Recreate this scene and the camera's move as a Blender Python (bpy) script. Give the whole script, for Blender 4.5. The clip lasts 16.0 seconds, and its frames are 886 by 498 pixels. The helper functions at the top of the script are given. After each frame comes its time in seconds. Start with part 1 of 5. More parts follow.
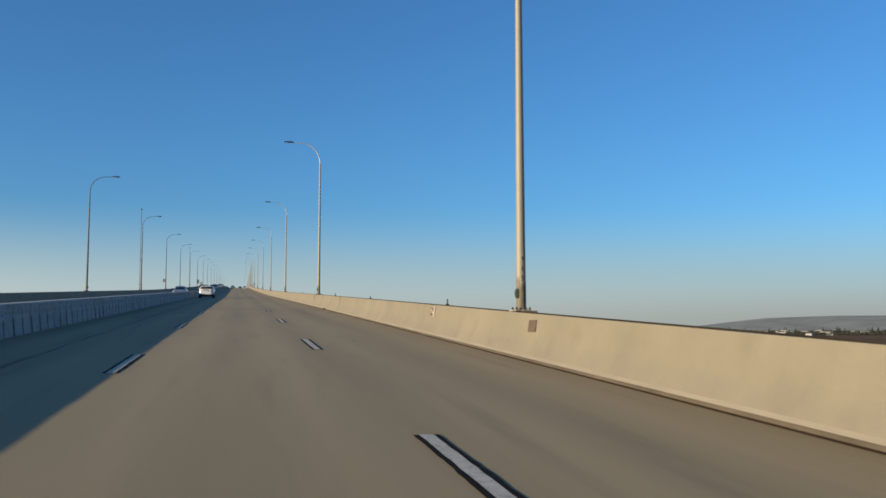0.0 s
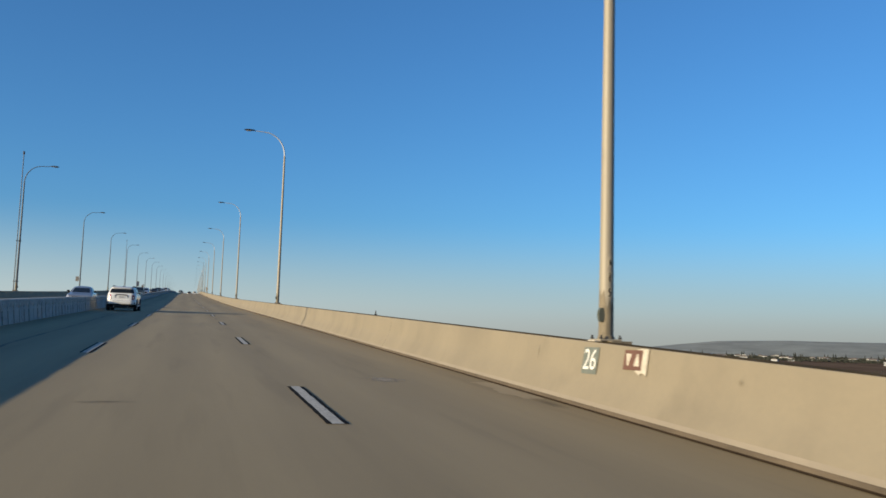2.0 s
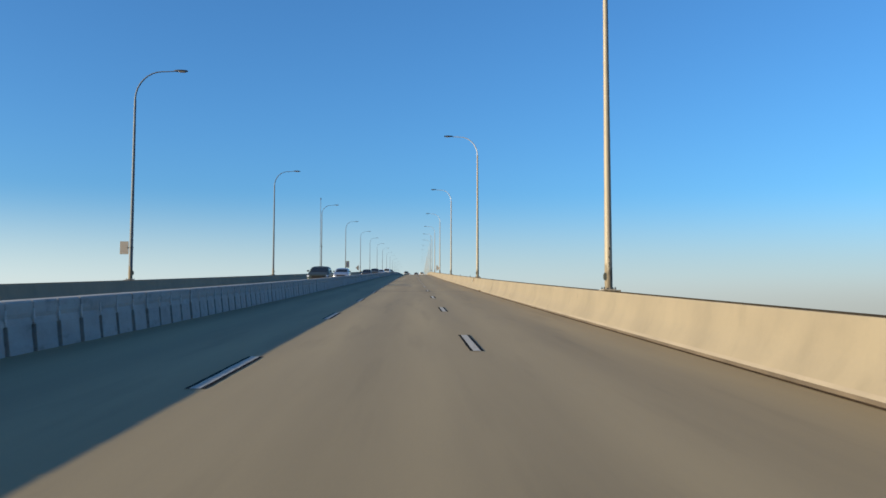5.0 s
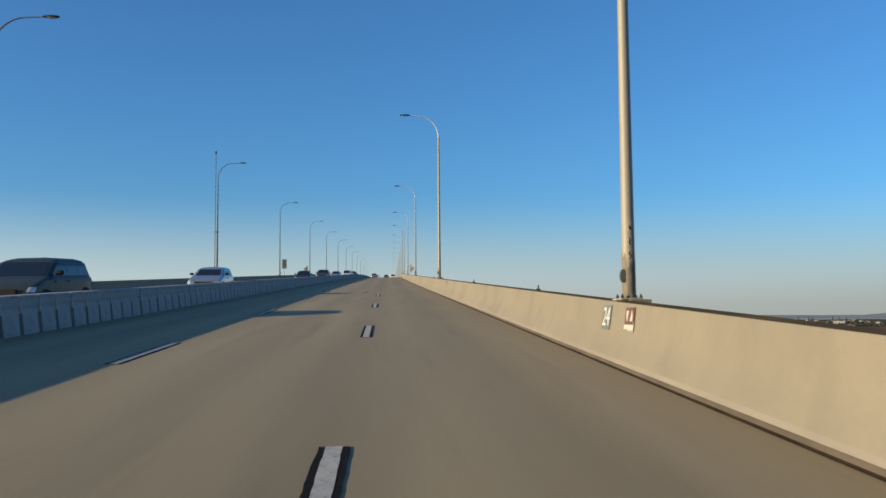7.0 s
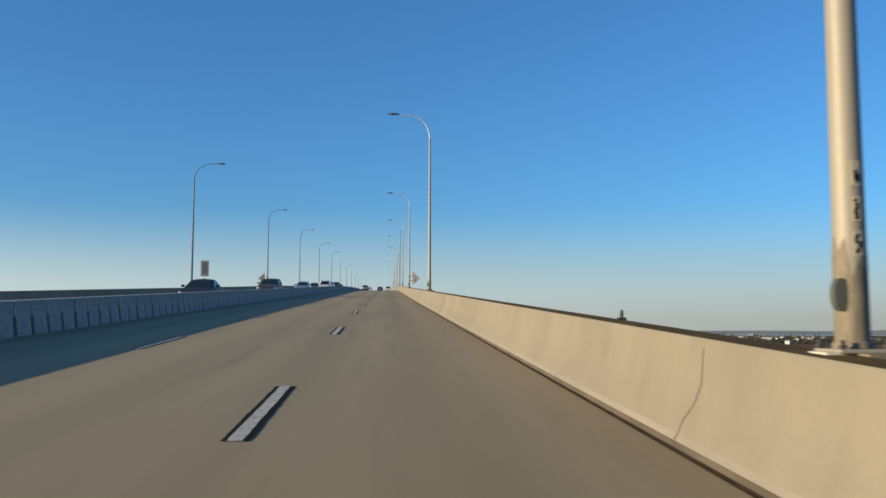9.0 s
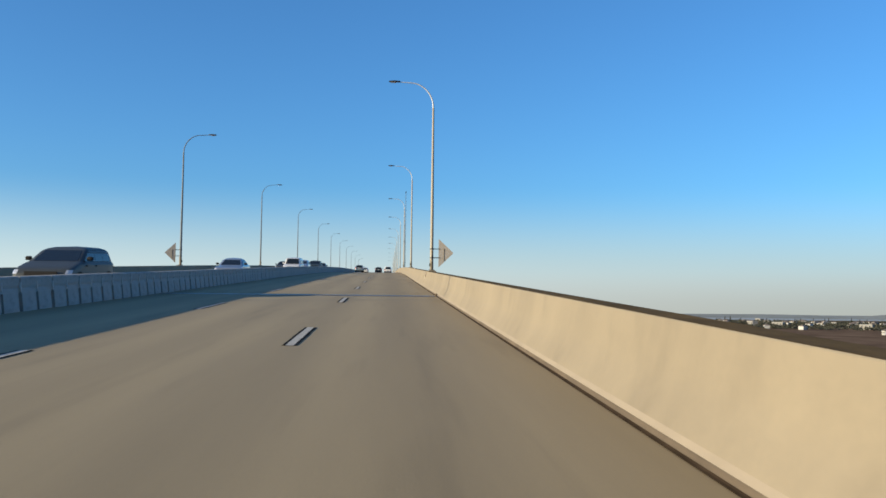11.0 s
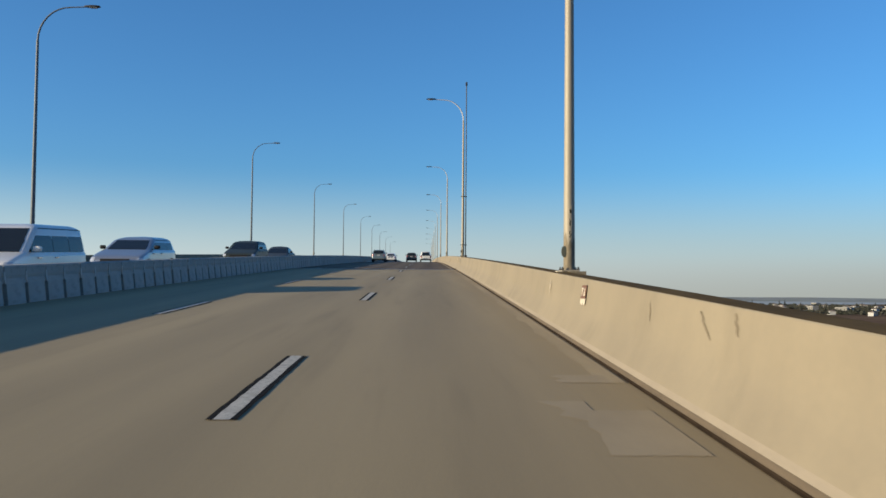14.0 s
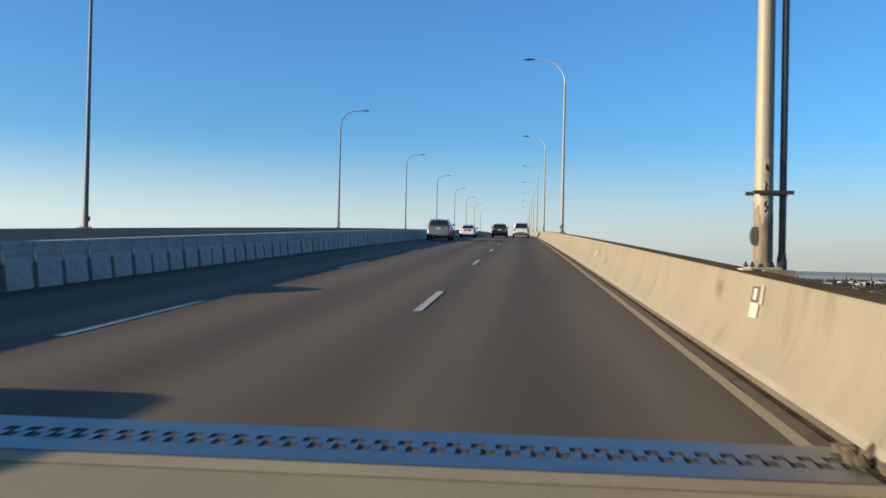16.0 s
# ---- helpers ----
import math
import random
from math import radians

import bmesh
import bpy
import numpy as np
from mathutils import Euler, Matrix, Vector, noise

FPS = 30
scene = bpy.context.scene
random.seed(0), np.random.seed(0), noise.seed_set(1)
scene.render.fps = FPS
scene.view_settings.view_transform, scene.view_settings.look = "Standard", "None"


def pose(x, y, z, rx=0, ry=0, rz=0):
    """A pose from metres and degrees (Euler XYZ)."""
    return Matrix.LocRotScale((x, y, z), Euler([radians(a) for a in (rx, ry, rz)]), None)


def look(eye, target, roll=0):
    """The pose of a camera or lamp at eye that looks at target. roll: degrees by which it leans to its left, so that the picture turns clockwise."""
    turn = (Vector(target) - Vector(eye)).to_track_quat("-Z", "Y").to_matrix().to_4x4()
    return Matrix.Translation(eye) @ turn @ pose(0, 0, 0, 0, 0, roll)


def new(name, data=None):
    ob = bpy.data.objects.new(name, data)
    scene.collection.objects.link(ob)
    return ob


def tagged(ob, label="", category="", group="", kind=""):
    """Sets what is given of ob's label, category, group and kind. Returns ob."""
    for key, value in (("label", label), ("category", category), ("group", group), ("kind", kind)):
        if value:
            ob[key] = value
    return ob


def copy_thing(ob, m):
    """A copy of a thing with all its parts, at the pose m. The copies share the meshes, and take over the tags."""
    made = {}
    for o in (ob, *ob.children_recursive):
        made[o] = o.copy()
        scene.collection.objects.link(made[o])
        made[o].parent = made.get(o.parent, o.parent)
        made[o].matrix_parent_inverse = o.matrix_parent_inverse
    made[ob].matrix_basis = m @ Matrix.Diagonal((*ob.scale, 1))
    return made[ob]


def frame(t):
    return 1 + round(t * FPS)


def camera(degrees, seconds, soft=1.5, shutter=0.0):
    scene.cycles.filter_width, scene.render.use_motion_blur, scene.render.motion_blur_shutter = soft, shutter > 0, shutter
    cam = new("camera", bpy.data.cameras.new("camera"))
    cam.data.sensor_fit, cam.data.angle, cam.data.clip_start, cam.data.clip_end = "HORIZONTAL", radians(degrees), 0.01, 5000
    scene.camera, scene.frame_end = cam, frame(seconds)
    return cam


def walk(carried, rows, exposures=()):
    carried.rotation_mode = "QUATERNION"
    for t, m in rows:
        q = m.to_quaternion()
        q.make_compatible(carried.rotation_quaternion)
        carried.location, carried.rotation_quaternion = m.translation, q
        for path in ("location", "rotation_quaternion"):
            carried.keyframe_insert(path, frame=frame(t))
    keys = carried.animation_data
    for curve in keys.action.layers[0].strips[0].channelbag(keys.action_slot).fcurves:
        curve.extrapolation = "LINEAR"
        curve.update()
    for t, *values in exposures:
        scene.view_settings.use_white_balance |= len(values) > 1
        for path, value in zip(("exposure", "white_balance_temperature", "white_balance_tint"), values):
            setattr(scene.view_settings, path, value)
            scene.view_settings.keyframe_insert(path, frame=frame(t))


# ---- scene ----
cam = camera(53.08, 16.0, soft=1.6, shutter=0.06)
walk(cam, [
    (0.0, pose(-1.610, -10.173, 0.829, 95.044, 0.059, -12.923)),
    (0.5, pose(-1.565, 2.937, 1.372, 93.913, -0.068, -13.255)),
    (1.0, pose(-1.563, 16.286, 1.961, 93.340, -0.669, -15.457)),
    (1.5, pose(-1.563, 29.849, 2.594, 96.316, -1.134, -16.499)),
    (2.0, pose(-1.577, 43.227, 3.149, 95.924, -1.707, -16.078)),
    (2.5, pose(-1.635, 56.843, 3.743, 94.493, -1.937, -12.662)),
    (3.0, pose(-1.648, 70.405, 4.298, 94.228, -0.299, -6.161)),
    (3.5, pose(-1.676, 84.053, 4.921, 95.218, -1.127, -2.639)),
    (6.0, pose(-0.728, 153.446, 7.958, 93.543, 0.435, -2.002)),
    (6.5, pose(-0.416, 167.430, 8.632, 93.859, 0.279, -2.921)),
    (7.0, pose(-0.099, 181.130, 9.269, 94.245, 0.399, -3.456)),
    (7.5, pose(0.058, 194.749, 9.880, 92.484, 0.903, -3.836)),
    (8.0, pose(0.201, 208.289, 10.546, 92.987, 0.008, -3.842)),
    (8.5, pose(0.361, 221.855, 11.223, 94.683, 0.165, -3.770)),
    (9.0, pose(0.402, 235.274, 11.879, 95.027, -0.096, -3.739)),
    (11.5, pose(0.564, 300.595, 15.042, 93.512, -0.784, -3.611)),
    (12.0, pose(0.622, 313.744, 15.671, 93.397, -0.716, -3.078)),
    (12.5, pose(0.711, 327.397, 16.334, 93.136, -0.288, -3.078)),
    (13.0, pose(0.675, 341.148, 17.027, 93.029, -0.467, -3.059)),
    (13.5, pose(0.643, 354.303, 17.674, 93.176, -0.559, -2.524)),
    (14.0, pose(0.690, 367.734, 18.317, 92.656, -0.421, -1.349)),
    (14.5, pose(0.750, 380.939, 18.941, 91.407, -0.413, -0.223)),
    (15.0, pose(0.829, 393.961, 19.551, 90.625, -0.606, 2.935)),
    (15.5, pose(0.891, 407.004, 20.137, 90.160, -1.036, 4.300)),
    (16.0, pose(0.901, 419.956, 20.726, 90.582, -1.223, 4.788)),
], exposures=[
    (0.0, 0.45), (0.5, 0.41), (1.0, 0.78), (1.5, 0.61), (2.0, 0.50), (2.5, 0.53), (3.0, 0.79), (3.5, 0.74), (6.0, 0.84), (6.5, 0.67), (7.0, 0.53), (7.5, 0.63), (8.0, 0.79),
    (8.5, 0.69), (9.0, 0.58), (11.5, 0.90), (12.0, 0.93), (12.5, 0.76), (13.0, 0.78), (13.5, 0.67), (14.0, 0.62), (14.5, 0.83), (15.0, 0.90), (15.5, 0.99), (16.0, 0.85)])

# ---- world, sun ----
SUN_EL, SUN_AZ = radians(10.8), radians(-108.5)    # low sun from the left, a little behind
world = bpy.data.worlds.new("world")
scene.world = world
world.use_nodes = True
wn, wl = world.node_tree.nodes, world.node_tree.links
sky = wn.new("ShaderNodeTexSky")
sky.sky_type, sky.sun_disc = "NISHITA", False
sky.sun_elevation, sky.sun_rotation = SUN_EL, SUN_AZ
sky.altitude, sky.air_density, sky.dust_density, sky.ozone_density = 30, 1.0, 0.7, 8.0
cool = wn.new("ShaderNodeMix")                      # the film's daylight balance
cool.data_type, cool.blend_type = "RGBA", "MULTIPLY"
cool.inputs["Factor"].default_value, cool.inputs["B"].default_value = 1.0, (1.40, 1.08, 0.88, 1)
wl.new(sky.outputs[0], cool.inputs["A"])
tco, sep = wn.new("ShaderNodeTexCoord"), wn.new("ShaderNodeSeparateXYZ")
wl.new(tco.outputs["Generated"], sep.inputs[0])
low = wn.new("ShaderNodeMapRange")                  # smog lying along the whole horizon
low.interpolation_type = "SMOOTHSTEP"
for slot, value in (("From Min", -0.012), ("From Max", 0.14), ("To Min", 0.88), ("To Max", 0.0)):
    low.inputs[slot].default_value = value
wl.new(sep.outputs["Z"], low.inputs["Value"])
haze = wn.new("ShaderNodeMix")
haze.data_type = "RGBA"
toward, gain, glow = wn.new("ShaderNodeVectorMath"), wn.new("ShaderNodeMapRange"), wn.new("ShaderNodeVectorMath")
toward.operation, glow.operation = "DOT_PRODUCT", "SCALE"    # the smog is brighter on the sun's side
toward.inputs[1].default_value = (math.sin(SUN_AZ), math.cos(SUN_AZ), 0)
wl.new(tco.outputs["Generated"], toward.inputs[0])
for slot, value in (("From Min", -1.0), ("From Max", 1.0), ("To Min", 0.80), ("To Max", 1.72)):
    gain.inputs[slot].default_value = value
wl.new(toward.outputs["Value"], gain.inputs["Value"])
glow.inputs[0].default_value = (2.34, 2.64, 2.64)
wl.new(gain.outputs[0], glow.inputs["Scale"])
wl.new(glow.outputs[0], haze.inputs["B"])
wl.new(low.outputs[0], haze.inputs["Factor"])
wl.new(cool.outputs["Result"], haze.inputs["A"])
dust_low, dust, tan = wn.new("ShaderNodeMapRange"), wn.new("ShaderNodeMix"), wn.new("ShaderNodeVectorMath")
dust_low.interpolation_type, dust.data_type, tan.operation = "SMOOTHSTEP", "RGBA", "MULTIPLY"    # thin brownish layer at the very bottom
for slot, value in (("From Min", -0.01), ("From Max", 0.045), ("To Min", 0.95), ("To Max", 0.0)):
    dust_low.inputs[slot].default_value = value
tan.inputs[1].default_value = (0.8, 0.755, 0.7)
wl.new(sep.outputs["Z"], dust_low.inputs["Value"])
wl.new(glow.outputs[0], tan.inputs[0])
wl.new(tan.outputs[0], dust.inputs["B"])
wl.new(dust_low.outputs[0], dust.inputs["Factor"])
wl.new(haze.outputs["Result"], dust.inputs["A"])
wl.new(dust.outputs["Result"], wn["Background"].inputs[0])
wn["Background"].inputs[1].default_value = 0.15
sun_data = bpy.data.lights.new("sun", "SUN")
sun_data.energy, sun_data.angle, sun_data.color = 5.0, radians(0.32), (1.0, 0.84, 0.57)
sun = new("sun", sun_data)
sun.matrix_world = look((-200, 100, 60), (-200 - math.sin(SUN_AZ) * math.cos(SUN_EL), 100 - math.cos(SUN_AZ) * math.cos(SUN_EL), 60 - math.sin(SUN_EL)))

# ---- the line of the bridge ----
KNOTS = [-30, 60, 120, 180, 240, 300, 360, 420, 480, 560, 660, 800, 1000, 1300]
HEADING = [0.00002, -0.00143, -0.0034, -0.00531, -0.00489, 0.00118, 0.00243, 0.00442, 0.00408, 0.00399, 0.00389, 0.0038, 0.0038, 0.0038]
GRADE = [0.04406, 0.04324, 0.04332, 0.04803, 0.04895, 0.04836, 0.04904, 0.04186, 0.03544, 0.03031, 0.024, 0.008, -0.025, -0.045]
S = np.arange(-130, 1301, 2.0)
_h, _g = np.interp(S, KNOTS, HEADING), np.interp(S, KNOTS, GRADE)
_x = np.concatenate([[0], np.cumsum(np.sin(_h) * 2)[:-1]])
_y = np.concatenate([[0], np.cumsum(np.cos(_h) * 2)[:-1]])
_z = np.concatenate([[0], np.cumsum(_g * 2)[:-1]])
_i = int(np.argmin(abs(S)))
_x, _y, _z = _x - _x[_i], _y - _y[_i], _z - _z[_i]
U_BASE, U_TOP, H_BAR, U_POLE = 3.39, 3.655, 0.842, 4.033     # right barrier
U_LEFT_POLE, U_MED = -15.256, -7.34
PITCH, DASH0, DASH_LEN = 14.63, -6.237, 3.75
GROUND_Z = -15.0
ASPHALT_FROM = 425.3


def at(s, u, z=0.0):
    """World point at s along, u to the right of the lane line, z over the deck."""
    h = float(np.interp(s, S, _h))
    return Vector((float(np.interp(s, S, _x)) + u * math.cos(h), float(np.interp(s, S, _y)) - u * math.sin(h), float(np.interp(s, S, _z)) + z))


def stand(s, u, z=0.0, turn=0.0, sloped=False):
    """Pose at that place, y along the road; sloped: pitched to the grade."""
    h, g = float(np.interp(s, S, _h)), float(np.interp(s, S, _g))
    m = Matrix.Translation(at(s, u, z)) @ Matrix.Rotation(-h, 4, "Z")
    if sloped:
        m = m @ Matrix.Rotation(math.atan(g), 4, "X")
    return m @ Matrix.Rotation(radians(turn), 4, "Z")


# ---- materials ----
def material(name, color, rough=0.7, metal=0.0, vary=0.15, scale=1.0, fine=40.0, bump=0.1, stretch=(1, 1, 1), tint=None, coat=0.0, dist=0.01, stain=0.0, tracks=0.0, gloss=0.5):
    """Two scales of noise over a base colour, fine relief."""
    m = bpy.data.materials.new(name)
    m.use_nodes = True
    n, l = m.node_tree.nodes, m.node_tree.links
    b = n["Principled BSDF"]
    b.inputs["Metallic"].default_value = metal
    b.inputs["Coat Weight"].default_value = coat
    b.inputs["Coat Roughness"].default_value = 0.06
    tc, mp = n.new("ShaderNodeTexCoord"), n.new("ShaderNodeMapping")
    mp.inputs["Scale"].default_value = stretch
    l.new(tc.outputs["UV" if tracks else "Object"], mp.inputs[0])
    b.inputs["Specular IOR Level"].default_value = gloss
    big, small = n.new("ShaderNodeTexNoise"), n.new("ShaderNodeTexNoise")
    big.inputs["Scale"].default_value, big.inputs["Detail"].default_value, big.inputs["Roughness"].default_value = scale, 6, 0.6
    small.inputs["Scale"].default_value, small.inputs["Detail"].default_value = fine, 4
    l.new(mp.outputs[0], big.inputs[0])
    l.new(tc.outputs["Object"], small.inputs[0])
    r1 = n.new("ShaderNodeMapRange")
    r1.inputs["From Min"].default_value, r1.inputs["From Max"].default_value = 0.3, 0.7
    r1.inputs["To Min"].default_value, r1.inputs["To Max"].default_value = 1 - vary, 1 + vary
    l.new(big.outputs[0], r1.inputs[0])
    r2 = n.new("ShaderNodeMapRange")
    r2.inputs["To Min"].default_value, r2.inputs["To Max"].default_value = 1 - vary * 0.7, 1 + vary * 0.7
    l.new(small.outputs[0], r2.inputs[0])
    mul = n.new("ShaderNodeMath")
    mul.operation = "MULTIPLY"
    l.new(r1.outputs[0], mul.inputs[0])
    l.new(r2.outputs[0], mul.inputs[1])
    last = mul.outputs[0]
    col = n.new("ShaderNodeMix")
    col.data_type = "RGBA"
    col.inputs["A"].default_value = (*color, 1)
    col.inputs["B"].default_value = (*(tint or [c * 0.8 for c in color]), 1)
    l.new(big.outputs[0], col.inputs["Factor"])
    if stain:
        st, rs = n.new("ShaderNodeTexNoise"), n.new("ShaderNodeMapRange")
        st.inputs["Scale"].default_value, st.inputs["Detail"].default_value = scale * 2.7, 8
        l.new(mp.outputs[0], st.inputs[0])
        rs.inputs["From Min"].default_value, rs.inputs["From Max"].default_value = 0.56, 0.72
        rs.inputs["To Min"].default_value, rs.inputs["To Max"].default_value = 1, 1 - stain
        l.new(st.outputs[0], rs.inputs[0])
        m2 = n.new("ShaderNodeMath")
        m2.operation = "MULTIPLY"
        l.new(last, m2.inputs[0])
        l.new(rs.outputs[0], m2.inputs[1])
        last = m2.outputs[0]
    if tracks:                                      # polished wheel tracks, darker drip line between them
        sp, ph, cs, am = n.new("ShaderNodeSeparateXYZ"), n.new("ShaderNodeMath"), n.new("ShaderNodeMath"), n.new("ShaderNodeMath")
        l.new(tc.outputs["UV"], sp.inputs[0])
        ph.operation, cs.operation, am.operation = "MULTIPLY_ADD", "COSINE", "MULTIPLY_ADD"
        ph.inputs[1].default_value, ph.inputs[2].default_value = math.tau / 1.7, -0.85 * math.tau / 1.7
        l.new(sp.outputs["X"], ph.inputs[0])
        l.new(ph.outputs[0], cs.inputs[0])
        l.new(cs.outputs[0], am.inputs[0])
        am.inputs[1].default_value, am.inputs[2].default_value = tracks, 1.0
        m3 = n.new("ShaderNodeMath")
        m3.operation = "MULTIPLY"
        l.new(last, m3.inputs[0])
        l.new(am.outputs[0], m3.inputs[1])
        last = m3.outputs[0]
    sc = n.new("ShaderNodeVectorMath")
    sc.operation = "SCALE"
    l.new(col.outputs["Result"], sc.inputs[0])
    l.new(last, sc.inputs["Scale"])
    l.new(sc.outputs[0], b.inputs["Base Color"])
    r3 = n.new("ShaderNodeMapRange")
    r3.inputs["To Min"].default_value, r3.inputs["To Max"].default_value = max(rough - 0.12, 0.03), min(rough + 0.12, 1)
    l.new(small.outputs[0], r3.inputs[0])
    l.new(r3.outputs[0], b.inputs["Roughness"])
    if bump:
        bp = n.new("ShaderNodeBump")
        bp.inputs["Strength"].default_value, bp.inputs["Distance"].default_value = bump, dist
        l.new(small.outputs[0], bp.inputs["Height"])
        l.new(bp.outputs[0], b.inputs["Normal"])
    return m


M = {}
M["deck"] = material("deck_concrete", (0.32, 0.246, 0.134), 0.85, vary=0.17, scale=0.5, fine=45, bump=0.12, stretch=(1.4, 0.09, 1), tint=(0.25, 0.189, 0.096), stain=0.16, tracks=0.07)
M["asphalt"] = material("asphalt", (0.13, 0.095, 0.058), 0.82, vary=0.22, scale=0.8, fine=60, bump=0.2, stretch=(1.3, 0.06, 1), tint=(0.098, 0.072, 0.044), tracks=0.18, gloss=0.22)
M["barrier"] = material("barrier_concrete", (0.22, 0.186, 0.132), 0.85, vary=0.13, scale=0.6, fine=18, bump=0.2, stretch=(1, 0.9, 0.7), tint=(0.203, 0.171, 0.116), stain=0.1)
M["median"] = material("median_concrete", (0.32, 0.322, 0.305), 0.85, vary=0.2, scale=0.9, fine=25, bump=0.2, stretch=(1, 1, 2), stain=0.3)
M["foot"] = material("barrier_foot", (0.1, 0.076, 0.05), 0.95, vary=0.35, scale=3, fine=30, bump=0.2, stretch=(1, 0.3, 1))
# lighter than the face: the toe's sunlit highlight is put into its colour
M["toe"] = material("barrier_toe_highlight", (0.262, 0.222, 0.166), 0.9, vary=0.15, scale=2, fine=30, bump=0.2, stretch=(1, 0.4, 1))
M["old_barrier"] = material("mottled_barrier_concrete", (0.245, 0.206, 0.146), 0.85, vary=0.16, scale=1.3, fine=18, bump=0.2, stretch=(0.6, 0.9, 0.22), tint=(0.185, 0.153, 0.104), stain=0.2)
M["patch"] = material("deck_patch_concrete", (0.365, 0.287, 0.172), 0.9, vary=0.15, scale=1.2, fine=40, bump=0.1, stretch=(1, 0.4, 1))
M["gutter"] = material("gutter_concrete", (0.345, 0.269, 0.156), 0.9, vary=0.2, scale=1.2, fine=30, bump=0.2, stretch=(1, 0.15, 1))
M["grime"] = material("joint_grime", (0.085, 0.062, 0.042), 0.95, vary=0.3, scale=3, fine=40, bump=0.3)
M["groove"] = material("foot_groove_dark", (0.045, 0.031, 0.019), 1.0, vary=0.4, scale=3, fine=40, bump=0.3, gloss=0.05)
# barrier top coloured dark brown to imitate its weak grazing sunlight
M["top"] = material("barrier_top_shade", (0.125, 0.08, 0.03), 1.0, vary=0.4, scale=2.0, fine=30, bump=0.3, stretch=(1, 0.4, 1), gloss=0.05)
M["brown_patch"] = material("faded_brown_paint", (0.11, 0.075, 0.05), 0.9, vary=0.3, scale=8, bump=0.03)
M["tag_pale"] = material("faded_tag", (0.34, 0.3, 0.24), 0.8, vary=0.25, scale=9, bump=0.03)
M["white_paint"] = material("road_paint_white", (0.47, 0.44, 0.37), 0.8, vary=0.3, scale=9, fine=60, bump=0.2, stain=0.65)
M["black_paint"] = material("road_paint_black", (0.014, 0.012, 0.01), 0.95, vary=0.3, scale=6, fine=60, bump=0.2, gloss=0.08)
M["steel"] = material("galvanized_steel", (0.305, 0.268, 0.205), 0.6, 0.15, vary=0.07, scale=1, fine=30, bump=0.03, stretch=(3, 3, 0.3), tint=(0.265, 0.228, 0.168), stain=0.18)
M["arm_steel"] = material("pale_arm_steel", (0.5, 0.52, 0.53), 0.65, 0.35, vary=0.08, scale=2, bump=0.02)
M["pole_base"] = material("weathered_pole_foot", (0.2, 0.165, 0.11), 0.8, 0.0, vary=0.35, scale=6, fine=40, bump=0.1, stretch=(3, 3, 0.8), tint=(0.13, 0.105, 0.07), stain=0.35)
M["whitewash"] = material("flaking_whitewash", (0.5, 0.45, 0.36), 0.9, vary=0.25, scale=12, fine=60, bump=0.1)
M["plate_brown"] = material("red_brown_plate", (0.13, 0.062, 0.042), 0.8, vary=0.25, scale=14, bump=0.05)
M["lane_seam"] = material("worn_lane_seam", (0.18, 0.14, 0.085), 0.9, vary=0.4, scale=1.5, fine=30, bump=0.1)
M["scrape"] = material("barrier_scrape", (0.15, 0.12, 0.078), 0.9, vary=0.35, scale=8, fine=40, bump=0.1)
M["silt"] = material("gutter_silt", (0.11, 0.078, 0.045), 0.95, vary=0.3, scale=3, fine=30, bump=0.2)
# near-black colour for the shade inside the median slots
M["slot_shade"] = material("slot_shade_black", (0.018, 0.018, 0.018), 0.95, vary=0.2, scale=5, bump=0.1, gloss=0.1)
# left posts' steel, darkened blue-grey to paint in their shaded side
M["grey_steel"] = material("shade_side_grey_steel", (0.1, 0.122, 0.145), 0.6, 0.3, vary=0.2, scale=2, fine=30, bump=0.05, stretch=(3, 3, 0.6))
M["dark_steel"] = material("dark_steel", (0.06, 0.058, 0.056), 0.5, 0.6, vary=0.2, scale=4, bump=0.05)
M["bright_finger"] = material("polished_joint_steel", (0.24, 0.24, 0.245), 0.35, 0.95, vary=0.15, scale=5, bump=0.03)
M["finger"] = material("joint_steel", (0.2, 0.16, 0.115), 0.6, 0.3, vary=0.3, scale=5, bump=0.1)
M["hinge"] = material("hinge_zinc", (0.46, 0.47, 0.47), 0.55, 0.1, vary=0.15, scale=6, bump=0.05)
M["sign_back"] = material("sign_back_aluminium", (0.29, 0.265, 0.235), 0.6, 0.3, vary=0.08, scale=2, bump=0.03)
M["sign_white"] = material("sign_white", (0.72, 0.7, 0.64), 0.6, vary=0.1, scale=6, bump=0.03)
M["faded"] = material("faded_decal", (0.33, 0.285, 0.21), 0.7, vary=0.2, scale=10, bump=0.03)
M["sign_red"] = material("sign_red", (0.26, 0.12, 0.08), 0.6, vary=0.15, scale=8, bump=0.03)
M["cover"] = material("cover_dark_green", (0.075, 0.08, 0.06), 0.7, vary=0.2, scale=8, bump=0.03)
M["sign_grey"] = material("sign_grey_green", (0.14, 0.155, 0.13), 0.7, vary=0.15, scale=8, bump=0.03)
M["lamp_glass"] = material("lamp_lens", (0.5, 0.5, 0.48), 0.25, vary=0.05, bump=0)
M["tyre"] = material("tyre_rubber", (0.018, 0.018, 0.018), 0.85, vary=0.2, scale=8, bump=0.1)
M["rim"] = material("wheel_alloy", (0.6, 0.6, 0.61), 0.35, 0.25, vary=0.08, scale=8, bump=0)
M["trim"] = material("black_plastic", (0.018, 0.018, 0.019), 0.75, vary=0.15, scale=10, bump=0.05, gloss=0.15)
